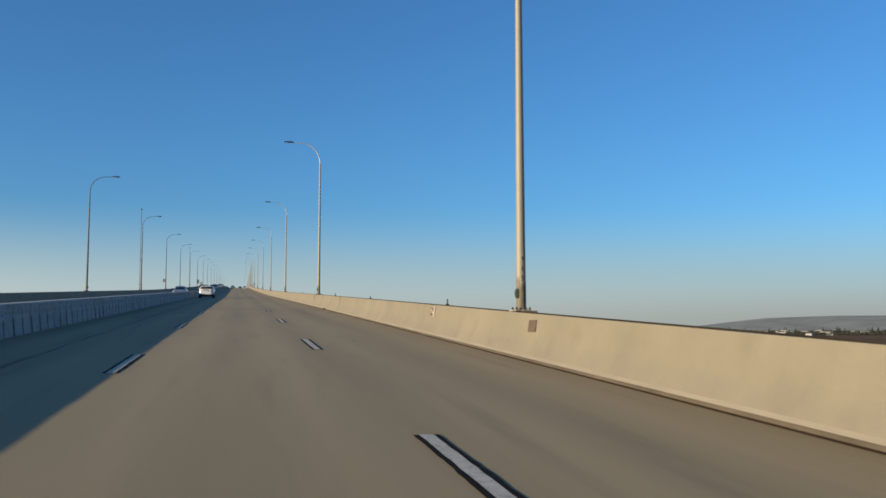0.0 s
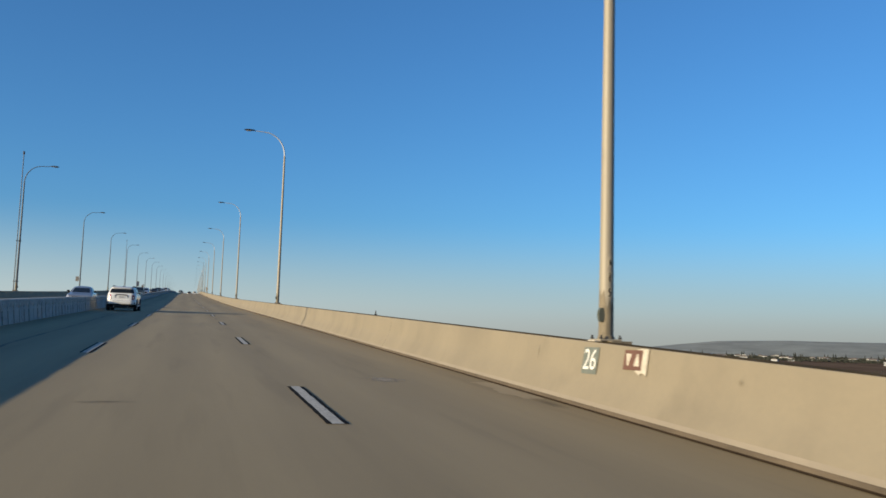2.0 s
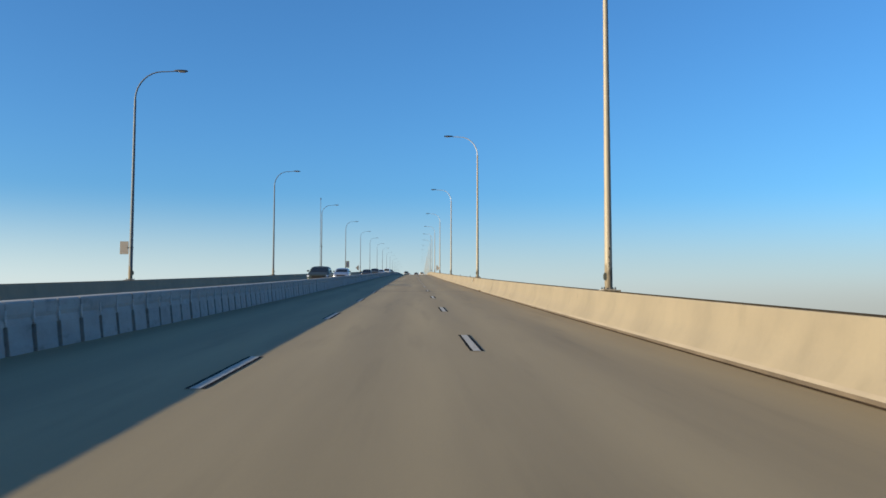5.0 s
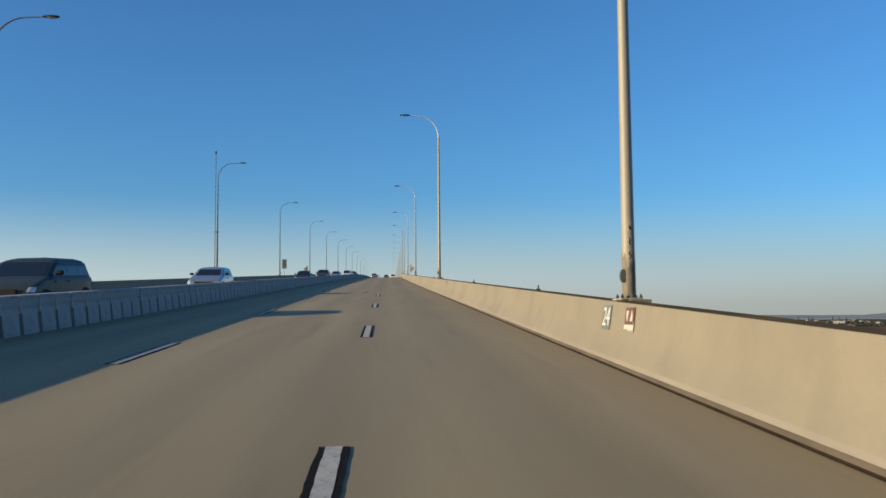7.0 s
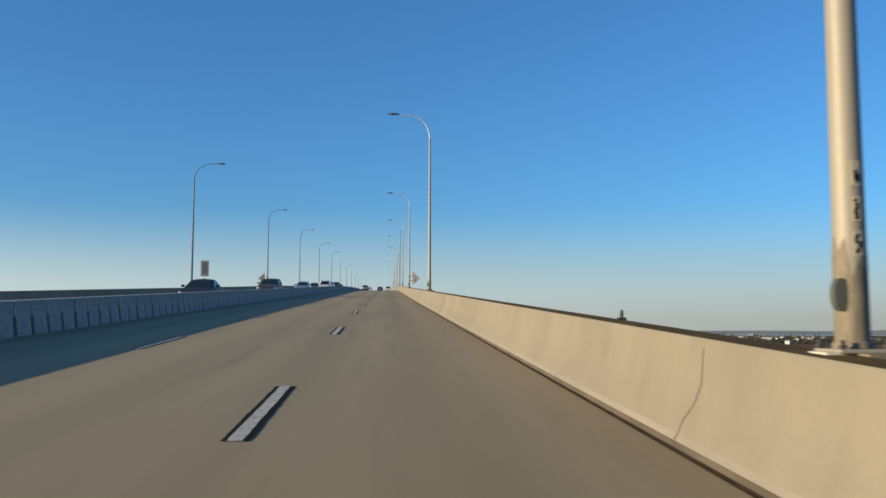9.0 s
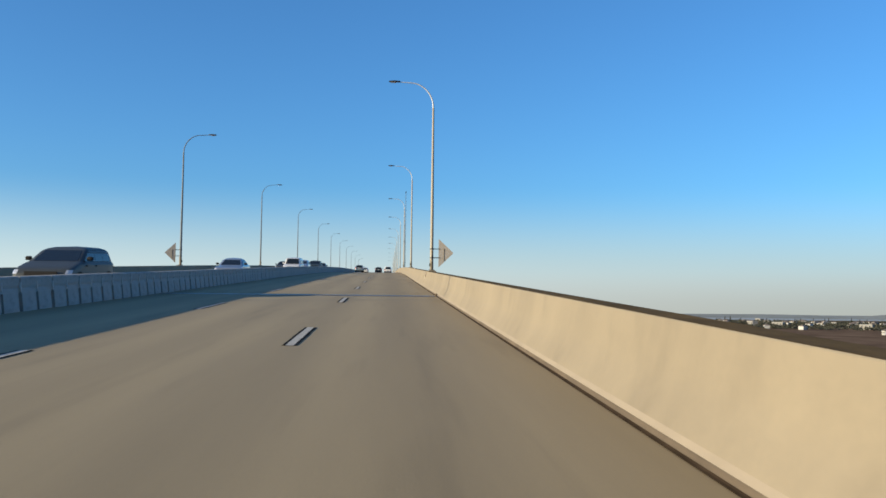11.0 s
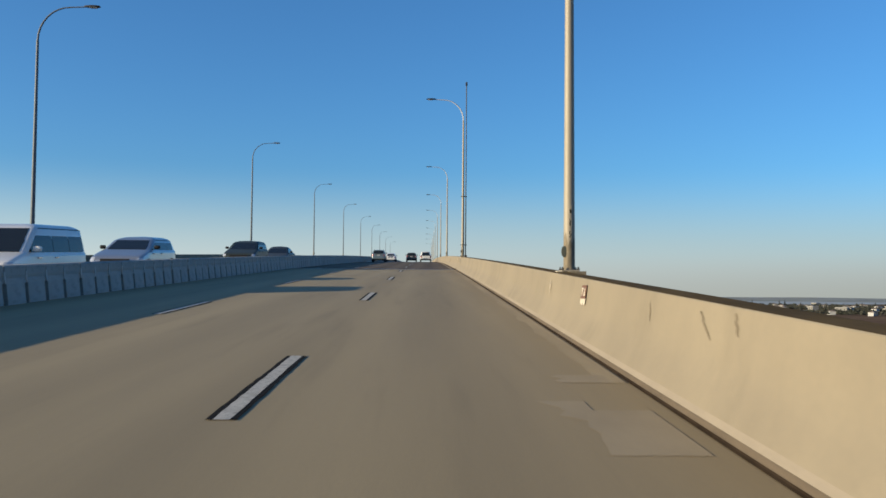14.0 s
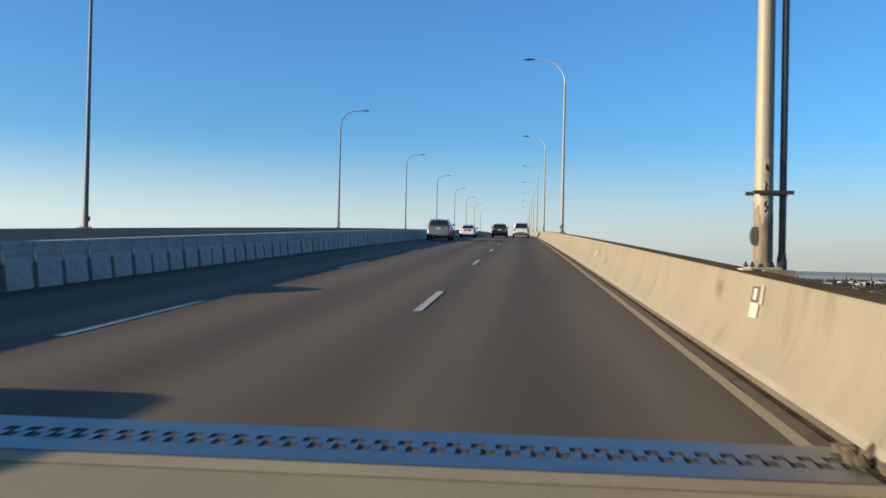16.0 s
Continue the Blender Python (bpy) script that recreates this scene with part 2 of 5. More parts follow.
M["car_glass"] = material("car_window_glass", (0.014, 0.018, 0.021), 0.14, 0.0, vary=0.05, scale=2, bump=0, gloss=0.4)
M["tail"] = material("tail_light_red", (0.3, 0.03, 0.025), 0.15, vary=0.05, scale=10, bump=0, coat=1.0)
M["head"] = material("head_light", (0.6, 0.62, 0.64), 0.12, 0.3, vary=0.05, scale=10, bump=0, coat=1.0)
M["chrome"] = material("chrome", (0.65, 0.65, 0.66), 0.15, 1.0, vary=0.04, bump=0)
M["plate"] = material("number_plate", (0.62, 0.62, 0.6), 0.5, vary=0.04, bump=0)
M["plate_ink"] = material("plate_ink", (0.07, 0.08, 0.14), 0.5, vary=0.04, bump=0)


def paint(name, color, metal=0.0):
    dark = max(color) < 0.12                        # dull older lacquer on the dark cars
    return material(name, color, 0.5 if dark else 0.32, metal, vary=0.05, scale=1.5, fine=200, bump=0.0, coat=0.12 if dark else 0.8, tint=[c * 0.93 for c in color], gloss=0.2 if dark else 0.5)


PAINT = {
    "white": paint("car_paint_white", (0.66, 0.65, 0.62)), "silver": paint("car_paint_silver", (0.36, 0.38, 0.4), 0.6),
    "grey": paint("car_paint_grey", (0.045, 0.052, 0.055)), "black": paint("car_paint_black", (0.02, 0.021, 0.024)),
    "green": paint("car_paint_green", (0.032, 0.042, 0.04)), "sage": paint("car_paint_sage", (0.13, 0.16, 0.165), 0.3),
}
M["land"] = material("land_scrub", (0.15, 0.098, 0.064), 1.0, vary=0.3, scale=0.02, fine=0.3, bump=0.3, tint=(0.17, 0.115, 0.075), dist=1.0, gloss=0.0)
M["water"] = material("bay_water", (0.36, 0.38, 0.35), 0.8, vary=0.1, scale=0.004, fine=0.05, bump=0.4, dist=0.5)
M["leaf"] = material("foliage_dark", (0.04, 0.046, 0.036), 1.0, vary=0.5, scale=0.06, fine=0.8, bump=0.4, tint=(0.05, 0.047, 0.038), dist=0.4, gloss=0.0)
M["bark"] = material("bark", (0.11, 0.08, 0.055), 0.95, vary=0.3, scale=2, bump=0.4)
M["stucco"] = material("house_stucco", (0.4, 0.4, 0.385), 0.9, vary=0.12, scale=0.3, fine=6, bump=0.1)
M["stucco_grey"] = material("house_stucco_grey", (0.22, 0.215, 0.2), 0.9, vary=0.12, scale=0.3, fine=6, bump=0.1)
M["roof"] = material("house_roof", (0.15, 0.12, 0.1), 0.9, vary=0.25, scale=0.4, fine=4, bump=0.2)
# distance haze over the ridge is painted into this pale base colour
M["hill"] = material("hazed_hill", (0.235, 0.235, 0.19), 0.95, vary=0.3, scale=0.006, fine=0.04, bump=0.2, tint=(0.2, 0.205, 0.17), dist=2.0)


def stain_material(name, color, strength):
    """Soft-edged dirt: opaque in the middle, broken up towards the rim."""
    m = material(name, color, 0.9, vary=0.2, scale=3, fine=40, bump=0.15)
    n, l = m.node_tree.nodes, m.node_tree.links
    tc, ln, nz, ad, mr = n.new("ShaderNodeTexCoord"), n.new("ShaderNodeVectorMath"), n.new("ShaderNodeTexNoise"), n.new("ShaderNodeMath"), n.new("ShaderNodeMapRange")
    ln.operation, ad.operation = "LENGTH", "ADD"
    nz.inputs["Scale"].default_value, nz.inputs["Detail"].default_value = 7.0, 8
    l.new(tc.outputs["UV"], ln.inputs[0])
    l.new(tc.outputs["Object"], nz.inputs[0])
    l.new(ln.outputs["Value"], ad.inputs[0])
    l.new(nz.outputs[0], ad.inputs[1])
    for slot, value in (("From Min", 0.6), ("From Max", 1.3), ("To Min", strength), ("To Max", 0.0)):
        mr.inputs[slot].default_value = value
    l.new(ad.outputs[0], mr.inputs["Value"])
    l.new(mr.outputs[0], n["Principled BSDF"].inputs["Alpha"])
    return m


M["stain_dark"] = stain_material("oil_stain", (0.06, 0.048, 0.036), 0.32)
M["stain_pale"] = stain_material("pale_repair", (0.4, 0.34, 0.25), 0.8)
M["stain_rust"] = stain_material("rust_runs", (0.11, 0.085, 0.058), 0.3)

# ---- mesh helpers ----
def put(name, bm, mats, parent=None, label="", smooth=None, m=None):
    """Link a bmesh as one object, under a parent if given."""
    me = bpy.data.meshes.new(name)
    bmesh.ops.recalc_face_normals(bm, faces=bm.faces)
    bm.to_mesh(me)
    bm.free()
    for x in mats if isinstance(mats, (list, tuple)) else [mats]:
        me.materials.append(x)
    if smooth is not None:
        me.shade_smooth()
        me.set_sharp_from_angle(angle=radians(smooth))
    ob = new(name, me)
    if m is not None:
        ob.matrix_world = m
    if parent is not None:
        ob.parent = parent
    if label:
        ob["label"] = label
    return ob


def part(name, bm, mat, parent, label="", smooth=None):
    return put(name, bm, mat, parent, label, smooth)


def box(bm, x0, x1, y0, y1, z0, z1, bevel=0.0, mat=0):
    vs = [bm.verts.new((x, y, z)) for x in (x0, x1) for y in (y0, y1) for z in (z0, z1)]
    fs = [bm.faces.new([vs[i] for i in q]) for q in ((0, 1, 3, 2), (4, 6, 7, 5), (0, 4, 5, 1), (2, 3, 7, 6), (0, 2, 6, 4), (1, 5, 7, 3))]
    for f in fs:
        f.material_index = mat
    if bevel:
        r = bmesh.ops.bevel(bm, geom=list({e for f in fs for e in f.edges}), offset=bevel, segments=2, affect="EDGES", profile=0.5)
        for f in r["faces"]:
            f.material_index = mat
    return bm


def tube(bm, pts, radii, n=10, cap=True):
    """A tube along points with a radius at each."""
    rings = []
    for i, p in enumerate(pts):
        p = Vector(p)
        d = (Vector(pts[min(i + 1, len(pts) - 1)]) - Vector(pts[max(i - 1, 0)])).normalized()
        a = d.cross(Vector((0.13, 0.97, 0.2))).normalized()
        b = d.cross(a)
        rings.append([bm.verts.new(p + (a * math.cos(k * math.tau / n) + b * math.sin(k * math.tau / n)) * radii[i]) for k in range(n)])
    for r0, r1 in zip(rings, rings[1:]):
        for k in range(n):
            bm.faces.new((r0[k], r0[(k + 1) % n], r1[(k + 1) % n], r1[k]))
    if cap:
        bm.faces.new(rings[0][::-1])
        bm.faces.new(rings[-1])
    return bm


def sweep(bm, profile, stations, mats=None, close=False, road_uv=False):
    """A profile of (u, z) carried along the bridge."""
    rows = [[bm.verts.new(at(s, u, z)) for u, z in profile] for s in stations]
    n = len(profile)
    uv = bm.loops.layers.uv.new("along") if road_uv else None
    for i, (a, b) in enumerate(zip(rows, rows[1:])):
        for k in range(n if close else n - 1):
            f = bm.faces.new((a[k], a[(k + 1) % n], b[(k + 1) % n], b[k]))
            f.material_index = mats[k] if mats else 0
            if road_uv:
                for lp, (q, w) in zip(f.loops, ((k, i), (k + 1, i), (k + 1, i + 1), (k, i + 1))):
                    lp[uv].uv = (profile[q][0], stations[w])
    if close:
        bm.faces.new(rows[0])
        bm.faces.new(rows[-1][::-1])
    return bm


def steps(s0, s1, d):
    k = max(1, int(round((s1 - s0) / d)))
    return [s0 + (s1 - s0) * i / k for i in range(k + 1)]


def cylinder(bm, p0, p1, r, n=12):
    return tube(bm, [p0, p1], [r, r], n)

# ---- bridge ----
U_L_BASE = U_LEFT_POLE + (U_POLE - U_BASE)          # left barrier mirrors the right one
LEFT_SHIFT = 9.9
FINGERS = [42.7, 183.3, 321.8, 425.0]
bm = sweep(bmesh.new(), [(u, 0) for u in (U_L_BASE - 0.05, -11.2, -7.3, -3.41, -1.7, 0, 1.7, U_BASE + 0.06)], steps(-120, ASPHALT_FROM, 3), road_uv=True)
tagged(put("road", bm, M["deck"]), "tan-grey worn concrete bridge deck with dark joints", "road", kind="structure")
bm = sweep(bmesh.new(), [(u, 0) for u in (U_L_BASE - 0.05, -11.2, -7.3, -3.41, -1.7, 0, 1.7, U_BASE + 0.06)], steps(ASPHALT_FROM, 1290, 5), road_uv=True)
tagged(put("road_overlay", bm, M["asphalt"]), "dark brown-grey asphalt overlay on the bridge deck", "road", kind="structure")
bm = sweep(bmesh.new(), [(-15.9, -0.03), (4.65, -0.03), (4.65, -0.5), (3.2, -0.8), (3.2, -2.6), (-14.4, -2.6), (-14.4, -0.8), (-15.9, -0.5)], steps(-120, 1290, 15), close=True)
tagged(put("bridge_deck", bm, M["barrier"]), "concrete bridge deck slab on plate girders", "bridge", kind="structure")


def barrier_profile(sign, u0):
    """Safety shape: foot, kicked toe, sloping face, flat top, outer face."""
    w = U_TOP - U_BASE
    foot = [(0.0, -0.02), (0.004, 0.042), (0.01, 0.056)]
    knots = [(0.0, 0.0), (0.05, 0.03), (0.18, 0.3), (0.3, 0.56), (0.42, 0.75), (0.55, 0.85), (0.70, 0.93), (H_BAR - 0.01, 1.0)]
    face = [(w * float(np.interp(z, [a for a, _ in knots], [b for _, b in knots])), z) for z in (0.062, 0.11, 0.2, 0.26, 0.32, 0.38, 0.44, 0.55, 0.7, H_BAR - 0.01)]
    pts = foot + face + [(w + 0.008, H_BAR), (w + 0.34, H_BAR), (w + 0.35, H_BAR - 0.01), (w + 0.38, -0.5)]
    return [(u0 + sign * u, z) for u, z in pts]


def barrier_wall(name, sign, u0, label):
    """Cast in lengths between joints, each a piece of the wall with an open joint."""
    root = new(name)
    tagged(root, label, "barrier", kind="structure")
    ends = [-120.0, -50.0] + FINGERS + [560.0 + 120 * k for k in range(6)]
    for a, b in zip(ends, ends[1:]):
        cuts = steps(a + 0.004, b - 0.004, 4 if a < 500 else 8)
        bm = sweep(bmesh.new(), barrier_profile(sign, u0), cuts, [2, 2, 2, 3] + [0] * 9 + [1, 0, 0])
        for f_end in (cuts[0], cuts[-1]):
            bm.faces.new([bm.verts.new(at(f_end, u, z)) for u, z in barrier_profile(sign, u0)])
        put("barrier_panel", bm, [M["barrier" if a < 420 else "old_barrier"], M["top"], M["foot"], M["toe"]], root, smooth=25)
    bm = sweep(bmesh.new(), [(u0 + sign * 0.16, 0.0), (u0 + sign * 0.36, 0.5), (u0 + sign * 0.42, H_BAR - 0.03), (u0 + sign * 0.6, H_BAR - 0.03)], steps(-120, 1150, 6))
    put("joint_filler", bm, M["grime"], root, "dark joint filler")
    return root


barrier_wall("barrier_right", 1, U_BASE, "sunlit beige concrete safety-shape bridge barrier")
barrier_wall("barrier_left", -1, U_L_BASE, "shaded grey concrete bridge barrier beyond the traffic")

# dark groove line and pale gutter along the foot of the right barrier
bm = sweep(bmesh.new(), [(U_BASE - 0.042, 0.006), (U_BASE - 0.016, 0.011), (U_BASE - 0.003, 0.018)], steps(-120, ASPHALT_FROM, 3))
sweep(bm, [(U_BASE - 0.05, 0.009), (U_BASE - 0.02, 0.013), (U_BASE - 0.003, 0.02)], steps(ASPHALT_FROM, 700, 3))
tagged(put("gutter_dark_line", bm, M["groove"]), "thin dark line at the foot of the barrier", "dirt", kind="structure")
rng = random.Random(31)
bm = bmesh.new()
rows = [(at(s, U_BASE - 0.27 + 0.07 * noise.noise((s * 0.7, 0, 0)) + rng.uniform(-0.03, 0.03), 0.0015), at(s, U_BASE - 0.06, 0.005)) for s in steps(376, ASPHALT_FROM, 0.45)]
rows = [[bm.verts.new(p) for p in row] for row in rows]
for a, b in zip(rows, rows[1:]):
    bm.faces.new((a[0], a[1], b[1], b[0]))
sweep(bm, [(U_BASE - 0.27, 0.004), (U_BASE - 0.165, 0.005)], steps(ASPHALT_FROM, 700, 3))
tagged(put("gutter", bm, M["gutter"]), "pale concrete gutter strip beside the barrier", "gutter", kind="structure")

rng = random.Random(9)
bm = bmesh.new()
rows = []
for s in steps(ASPHALT_FROM, 640, 0.7):
    rows.append([bm.verts.new(at(s, U_BASE - 0.16 + rng.uniform(-0.015, 0.015), 0.006)), bm.verts.new(at(s, U_BASE - 0.09, 0.008)), bm.verts.new(at(s, U_BASE - 0.04, 0.0085))])
for a, b in zip(rows, rows[1:]):
    for q in range(2):
        bm.faces.new((a[q], a[q + 1], b[q + 1], b[q]))
tagged(put("gutter_silt", bm, M["silt"]), "band of brown silt lying in the gutter", "dirt", kind="structure")

# hairline cracks in the barrier face
rng = random.Random(4)
CRACKS = [23.2, 66.1, 155.0, 242.1, 290.0, 400.3]
for s in CRACKS:
    bm = bmesh.new()
    prof = barrier_profile(1, U_BASE)[2:13]
    pts, wob = [], 0.0
    for (u0, z0), (u1, z1) in zip(prof, prof[1:]):
        for k in range(2):
            wob += rng.uniform(-0.025, 0.025)
            pts.append((s + wob, u0 + (u1 - u0) * k / 2 - 0.004, z0 + (z1 - z0) * k / 2))
    rows = [(bm.verts.new(at(a - w, u, z)), bm.verts.new(at(a + w, u, z))) for a, u, z in pts for w in [rng.uniform(0.004, 0.007) + 0.012 * max(0.0, 0.3 - z)]]
    for (a, b), (c, d) in zip(rows, rows[1:]):
        bm.faces.new((a, b, d, c))
    tagged(put("barrier_crack", bm, M["grime"]), "thin dark crack down the concrete barrier", "crack", "barrier cracks", kind="structure")



def scuff(s0, z0, s1, z1, wide, mat, seed):
    """An irregular scrape or short crack drawn over the barrier face from one point to another."""
    r2 = random.Random(seed)
    prof = barrier_profile(1, U_BASE)[2:13]
    bm = bmesh.new()
    rows = []
    for k in range(9):
        q = k / 8
        s, z = s0 + (s1 - s0) * q + r2.uniform(-0.02, 0.02), z0 + (z1 - z0) * q
        u = float(np.interp(z, [b for _, b in prof], [a for a, _ in prof])) - 0.004
        w = wide * (0.25 + math.sin(math.pi * (0.1 + 0.8 * q))) * r2.uniform(0.5, 1.1)
        rows.append((bm.verts.new(at(s - w, u, z)), bm.verts.new(at(s + w, u, z))))
    for (a, b), (c, d) in zip(rows, rows[1:]):
        bm.faces.new((a, b, d, c))
    tagged(put("barrier_scuff", bm, M[mat]), "brown scrape on the concrete barrier face", "scrape", "barrier scrapes", kind="structure")


for k, row in enumerate(((163.42, 0.83, 163.4, 0.45, 0.016, "lane_seam"), (170.6, 0.72, 168.9, 0.56, 0.06, "scrape"), (167.1, 0.3, 166.2, 0.12, 0.08, "scrape"), (177.0, 0.56, 177.15, 0.2, 0.04, "scrape"),
                         (164.3, 0.12, 164.1, 0.1, 0.04, "scrape"), (218.4, 0.66, 218.36, 0.56, 0.012, "scrape"), (218.26, 0.4, 218.36, 0.25, 0.03, "scrape"),
                         (376.33, 0.74, 376.27, 0.56, 0.016, "scrape"), (374.77, 0.76, 374.47, 0.56, 0.03, "scrape"), (373.99, 0.8, 373.88, 0.64, 0.03, "scrape"))):
    scuff(*row, k)


def finger_joint(s, plate, half, tooth, reach):
    """Steel comb plates set across the deck."""
    root = tagged(new("expansion_joint"), "dark steel finger expansion joint across the deck", "expansion joint", "expansion joints", kind="structure")
    bm = sweep(bmesh.new(), [(U_L_BASE, 0.005), (U_BASE - 0.08, 0.005)], [s - half, s + half])
    put("gap", bm, M["grime"], root)
    for side in (-1, 1):
        bm = bmesh.new()
        edge = s + side * half
        sweep(bm, [(U_L_BASE, 0.011), (U_BASE - 0.08, 0.011)], sorted([s + side * reach, edge + side * 0.02]))
        u = U_L_BASE + (0 if side < 0 else 0.14 - tooth)
        while u < U_BASE - 0.2:
            a, b = sorted([s + side * reach, s - side * 0.02])
            sweep(bm, [(u, 0.012), (u + tooth, 0.012)], [a, b])
            u += 0.14
        put("comb_plate", bm, plate, root)
    bm, r2 = bmesh.new(), random.Random(int(s))
    for _ in range(9):
        rad = r2.uniform(0.025, 0.06)
        off = at(s + r2.gauss(0, 0.14), U_BASE + r2.uniform(-0.09, 0.03), rad * 0.5 + r2.uniform(0, 0.05))
        for v in bmesh.ops.create_icosphere(bm, subdivisions=1, radius=rad)["verts"]:
            v.co = v.co * r2.uniform(0.7, 1.25) + off
    put("rubble", bm, M["foot"], root, "dirt and debris at the joint's end")


for s in FINGERS[:2]:
    finger_joint(s, M["finger"], 0.09, 0.05, 0.08)
for s in (FINGERS[2] + 0.05, ASPHALT_FROM - 0.3):
    finger_joint(s, M["bright_finger"], 0.36, 0.06, 0.12)
bm = sweep(bmesh.new(), [(U_L_BASE, 0.006), (-7.3, 0.006), (U_BASE - 0.08, 0.006)], [ASPHALT_FROM - 0.9, ASPHALT_FROM - 0.68])
tagged(put("joint_header", bm, M["gutter"]), "pale concrete header where the asphalt overlay begins", "header", kind="structure")


def deck_line(s0, s1, wide):
    """A thin dark line running aslant over the lanes."""
    bm = bmesh.new()
    rows = []
    for k in range(25):
        q = k / 24
        u, s = -7.0 + (U_BASE - 0.1 + 7.0) * q, s0 + (s1 - s0) * q + 0.02 * math.sin(k * 2.1)
        w = wide * (0.8 + 0.4 * abs(math.sin(k * 1.3)))
        rows.append((bm.verts.new(at(s - w / 2, u, 0.0045)), bm.verts.new(at(s + w / 2, u, 0.0045))))
    for (a, b), (c, d) in zip(rows, rows[1:]):
        bm.faces.new((a, c, d, b))
    tagged(put("deck_line", bm, M["grime"]), "thin dark line across the deck", "deck seam", "deck seams", kind="structure")


deck_line(323.2, 325.5, 0.05)
rng = random.Random(21)
bm = bmesh.new()
rows = []
for s in steps(-60, 128, 1.5):
    u, w = -5.22 + rng.uniform(-0.04, 0.04), rng.uniform(0.012, 0.07)
    rows.append((bm.verts.new(at(s, u - w, 0.0042)), bm.verts.new(at(s, u + w, 0.0042))))
for (a, b), (c, d) in zip(rows, rows[1:]):
    bm.faces.new((a, b, d, c))
tagged(put("lane_seam", bm, M["lane_seam"]), "dark construction seam along the shaded lane", "deck seam", kind="structure")


# lane lines
def dash(s, u, length, borders, wide=0.125):
    """Painted bar with worn edges; on the concrete it has black contrast borders whose outer edge is ragged."""
    r2 = random.Random(int(s * 7 + u * 31))

    def bar(u0, u1, z, rough0, rough1):
        bm = bmesh.new()
        rows = []
        for a in steps(s, s + length, 0.16):
            rows.append((bm.verts.new(at(a, u0 + r2.uniform(-rough0, rough0), z)), bm.verts.new(at(a, u1 + r2.uniform(-rough1, rough1), z))))
        for (p, q), (v, w) in zip(rows, rows[1:]):
            bm.faces.new((p, q, w, v))
        return bm

    ob = put("lane_dash", bar(u - wide / 2, u + wide / 2, 0.008, 0.005, 0.005), M["white_paint"])
    if borders:
        for a, b, ra, rb in ((u - wide / 2 - 0.052, u - wide / 2 + 0.008, 0.007, 0.0), (u + wide / 2 - 0.008, u + wide / 2 + 0.052, 0.0, 0.007)):
            put("contrast_border", bar(a, b, 0.006, ra, rb), M["black_paint"], ob, "black contrast border")
        tagged(ob, "worn white lane dash edged in black on the concrete deck", "lane marking", "lane dashes", "structure")
    else:
        tagged(ob, "white lane dash on dark asphalt", "lane marking", "lane dashes", "structure")


k = -3
while DASH0 + PITCH * k < 800:
    s = DASH0 + PITCH * k
    dash(s, 0.0, DASH_LEN, s < ASPHALT_FROM - 3)
    late = s + LEFT_SHIFT > ASPHALT_FROM                # repainted on the overlay
    dash(s + LEFT_SHIFT + 1.1 * late, -3.43, DASH_LEN + 0.5 * late, not late)
    k += 1


# ---- movable median barrier, one-metre units ----
def unit_mesh():
    bm = bmesh.new()
    for y0, y1, prof in ((0.085, 0.915, [(-0.265, 0.0), (-0.26, 0.1), (-0.245, 0.2), (-0.225, 0.44), (0.225, 0.44), (0.245, 0.2), (0.26, 0.1), (0.265, 0.0)]),
                         (0.016, 0.984, [(-0.222, 0.44), (-0.2, 0.55), (-0.215, 0.62), (-0.215, 0.79), (-0.18, 0.82), (0.18, 0.82), (0.215, 0.79), (0.215, 0.62), (0.2, 0.55), (0.222, 0.44)])):
        a, b = [bm.verts.new((x, y0, z)) for x, z in prof], [bm.verts.new((x, y1, z)) for x, z in prof]
        n = len(prof)
        for q in range(n):
            bm.faces.new((a[q], a[(q + 1) % n], b[(q + 1) % n], b[q]))
        bm.faces.new(a)
        bm.faces.new(b[::-1])
    # black filler box paints the slot's shade between two units
    box(bm, -0.12, 0.12, -0.12, 0.12, 0.0, 0.445, mat=1)
    for sx in (-1, 1):                                  # hinge loops standing out of the joint
        x0, x1 = sorted((sx * 0.12, sx * 0.243))
        box(bm, x0, x1, -0.045, -0.012, 0.52, 0.69, mat=2)
        x0, x1 = sorted((sx * 0.12, sx * 0.232))
        box(bm, x0, x1, 0.004, 0.03, 0.47, 0.6, mat=2)
    bmesh.ops.recalc_face_normals(bm, faces=bm.faces)
    return bm


bm = unit_mesh()
unit = bpy.data.meshes.new("barrier_unit")
bm.to_mesh(unit)
unit.materials.append(M["median"])
unit.materials.append(M["slot_shade"])
unit.materials.append(M["hinge"])
base_verts, base_faces = [v.co.copy() for v in bm.verts], [[v.index for v in f.verts] for f in bm.faces]
base_mats = [f.material_index for f in bm.faces]
bm.free()
median = tagged(new("barrier_median"), "grey movable concrete median barrier of hinged units", "barrier", kind="structure")
rest_v, rest_f, rest_m = [], [], []
for i in range(-60, 700):
    m = stand(i, U_MED + rng.uniform(-0.012, 0.012), 0, rng.uniform(-0.5, 0.5), True)
    if 150 <= i < 450:
        ob = new("barrier_unit", unit)
        ob.matrix_world = m
        ob.parent = median
    else:
        o = len(rest_v)
        rest_v += [m @ v for v in base_verts]
        rest_m += base_mats
        rest_f += [[q + o for q in f] for f in base_faces]
me = bpy.data.meshes.new("barrier_units_far")
me.from_pydata(rest_v, [], rest_f)
me.materials.append(M["median"])
me.materials.append(M["slot_shade"])
me.materials.append(M["hinge"])
me.polygons.foreach_set("material_index", rest_m)
ob = new("barrier_units_far", me)
ob.parent = median
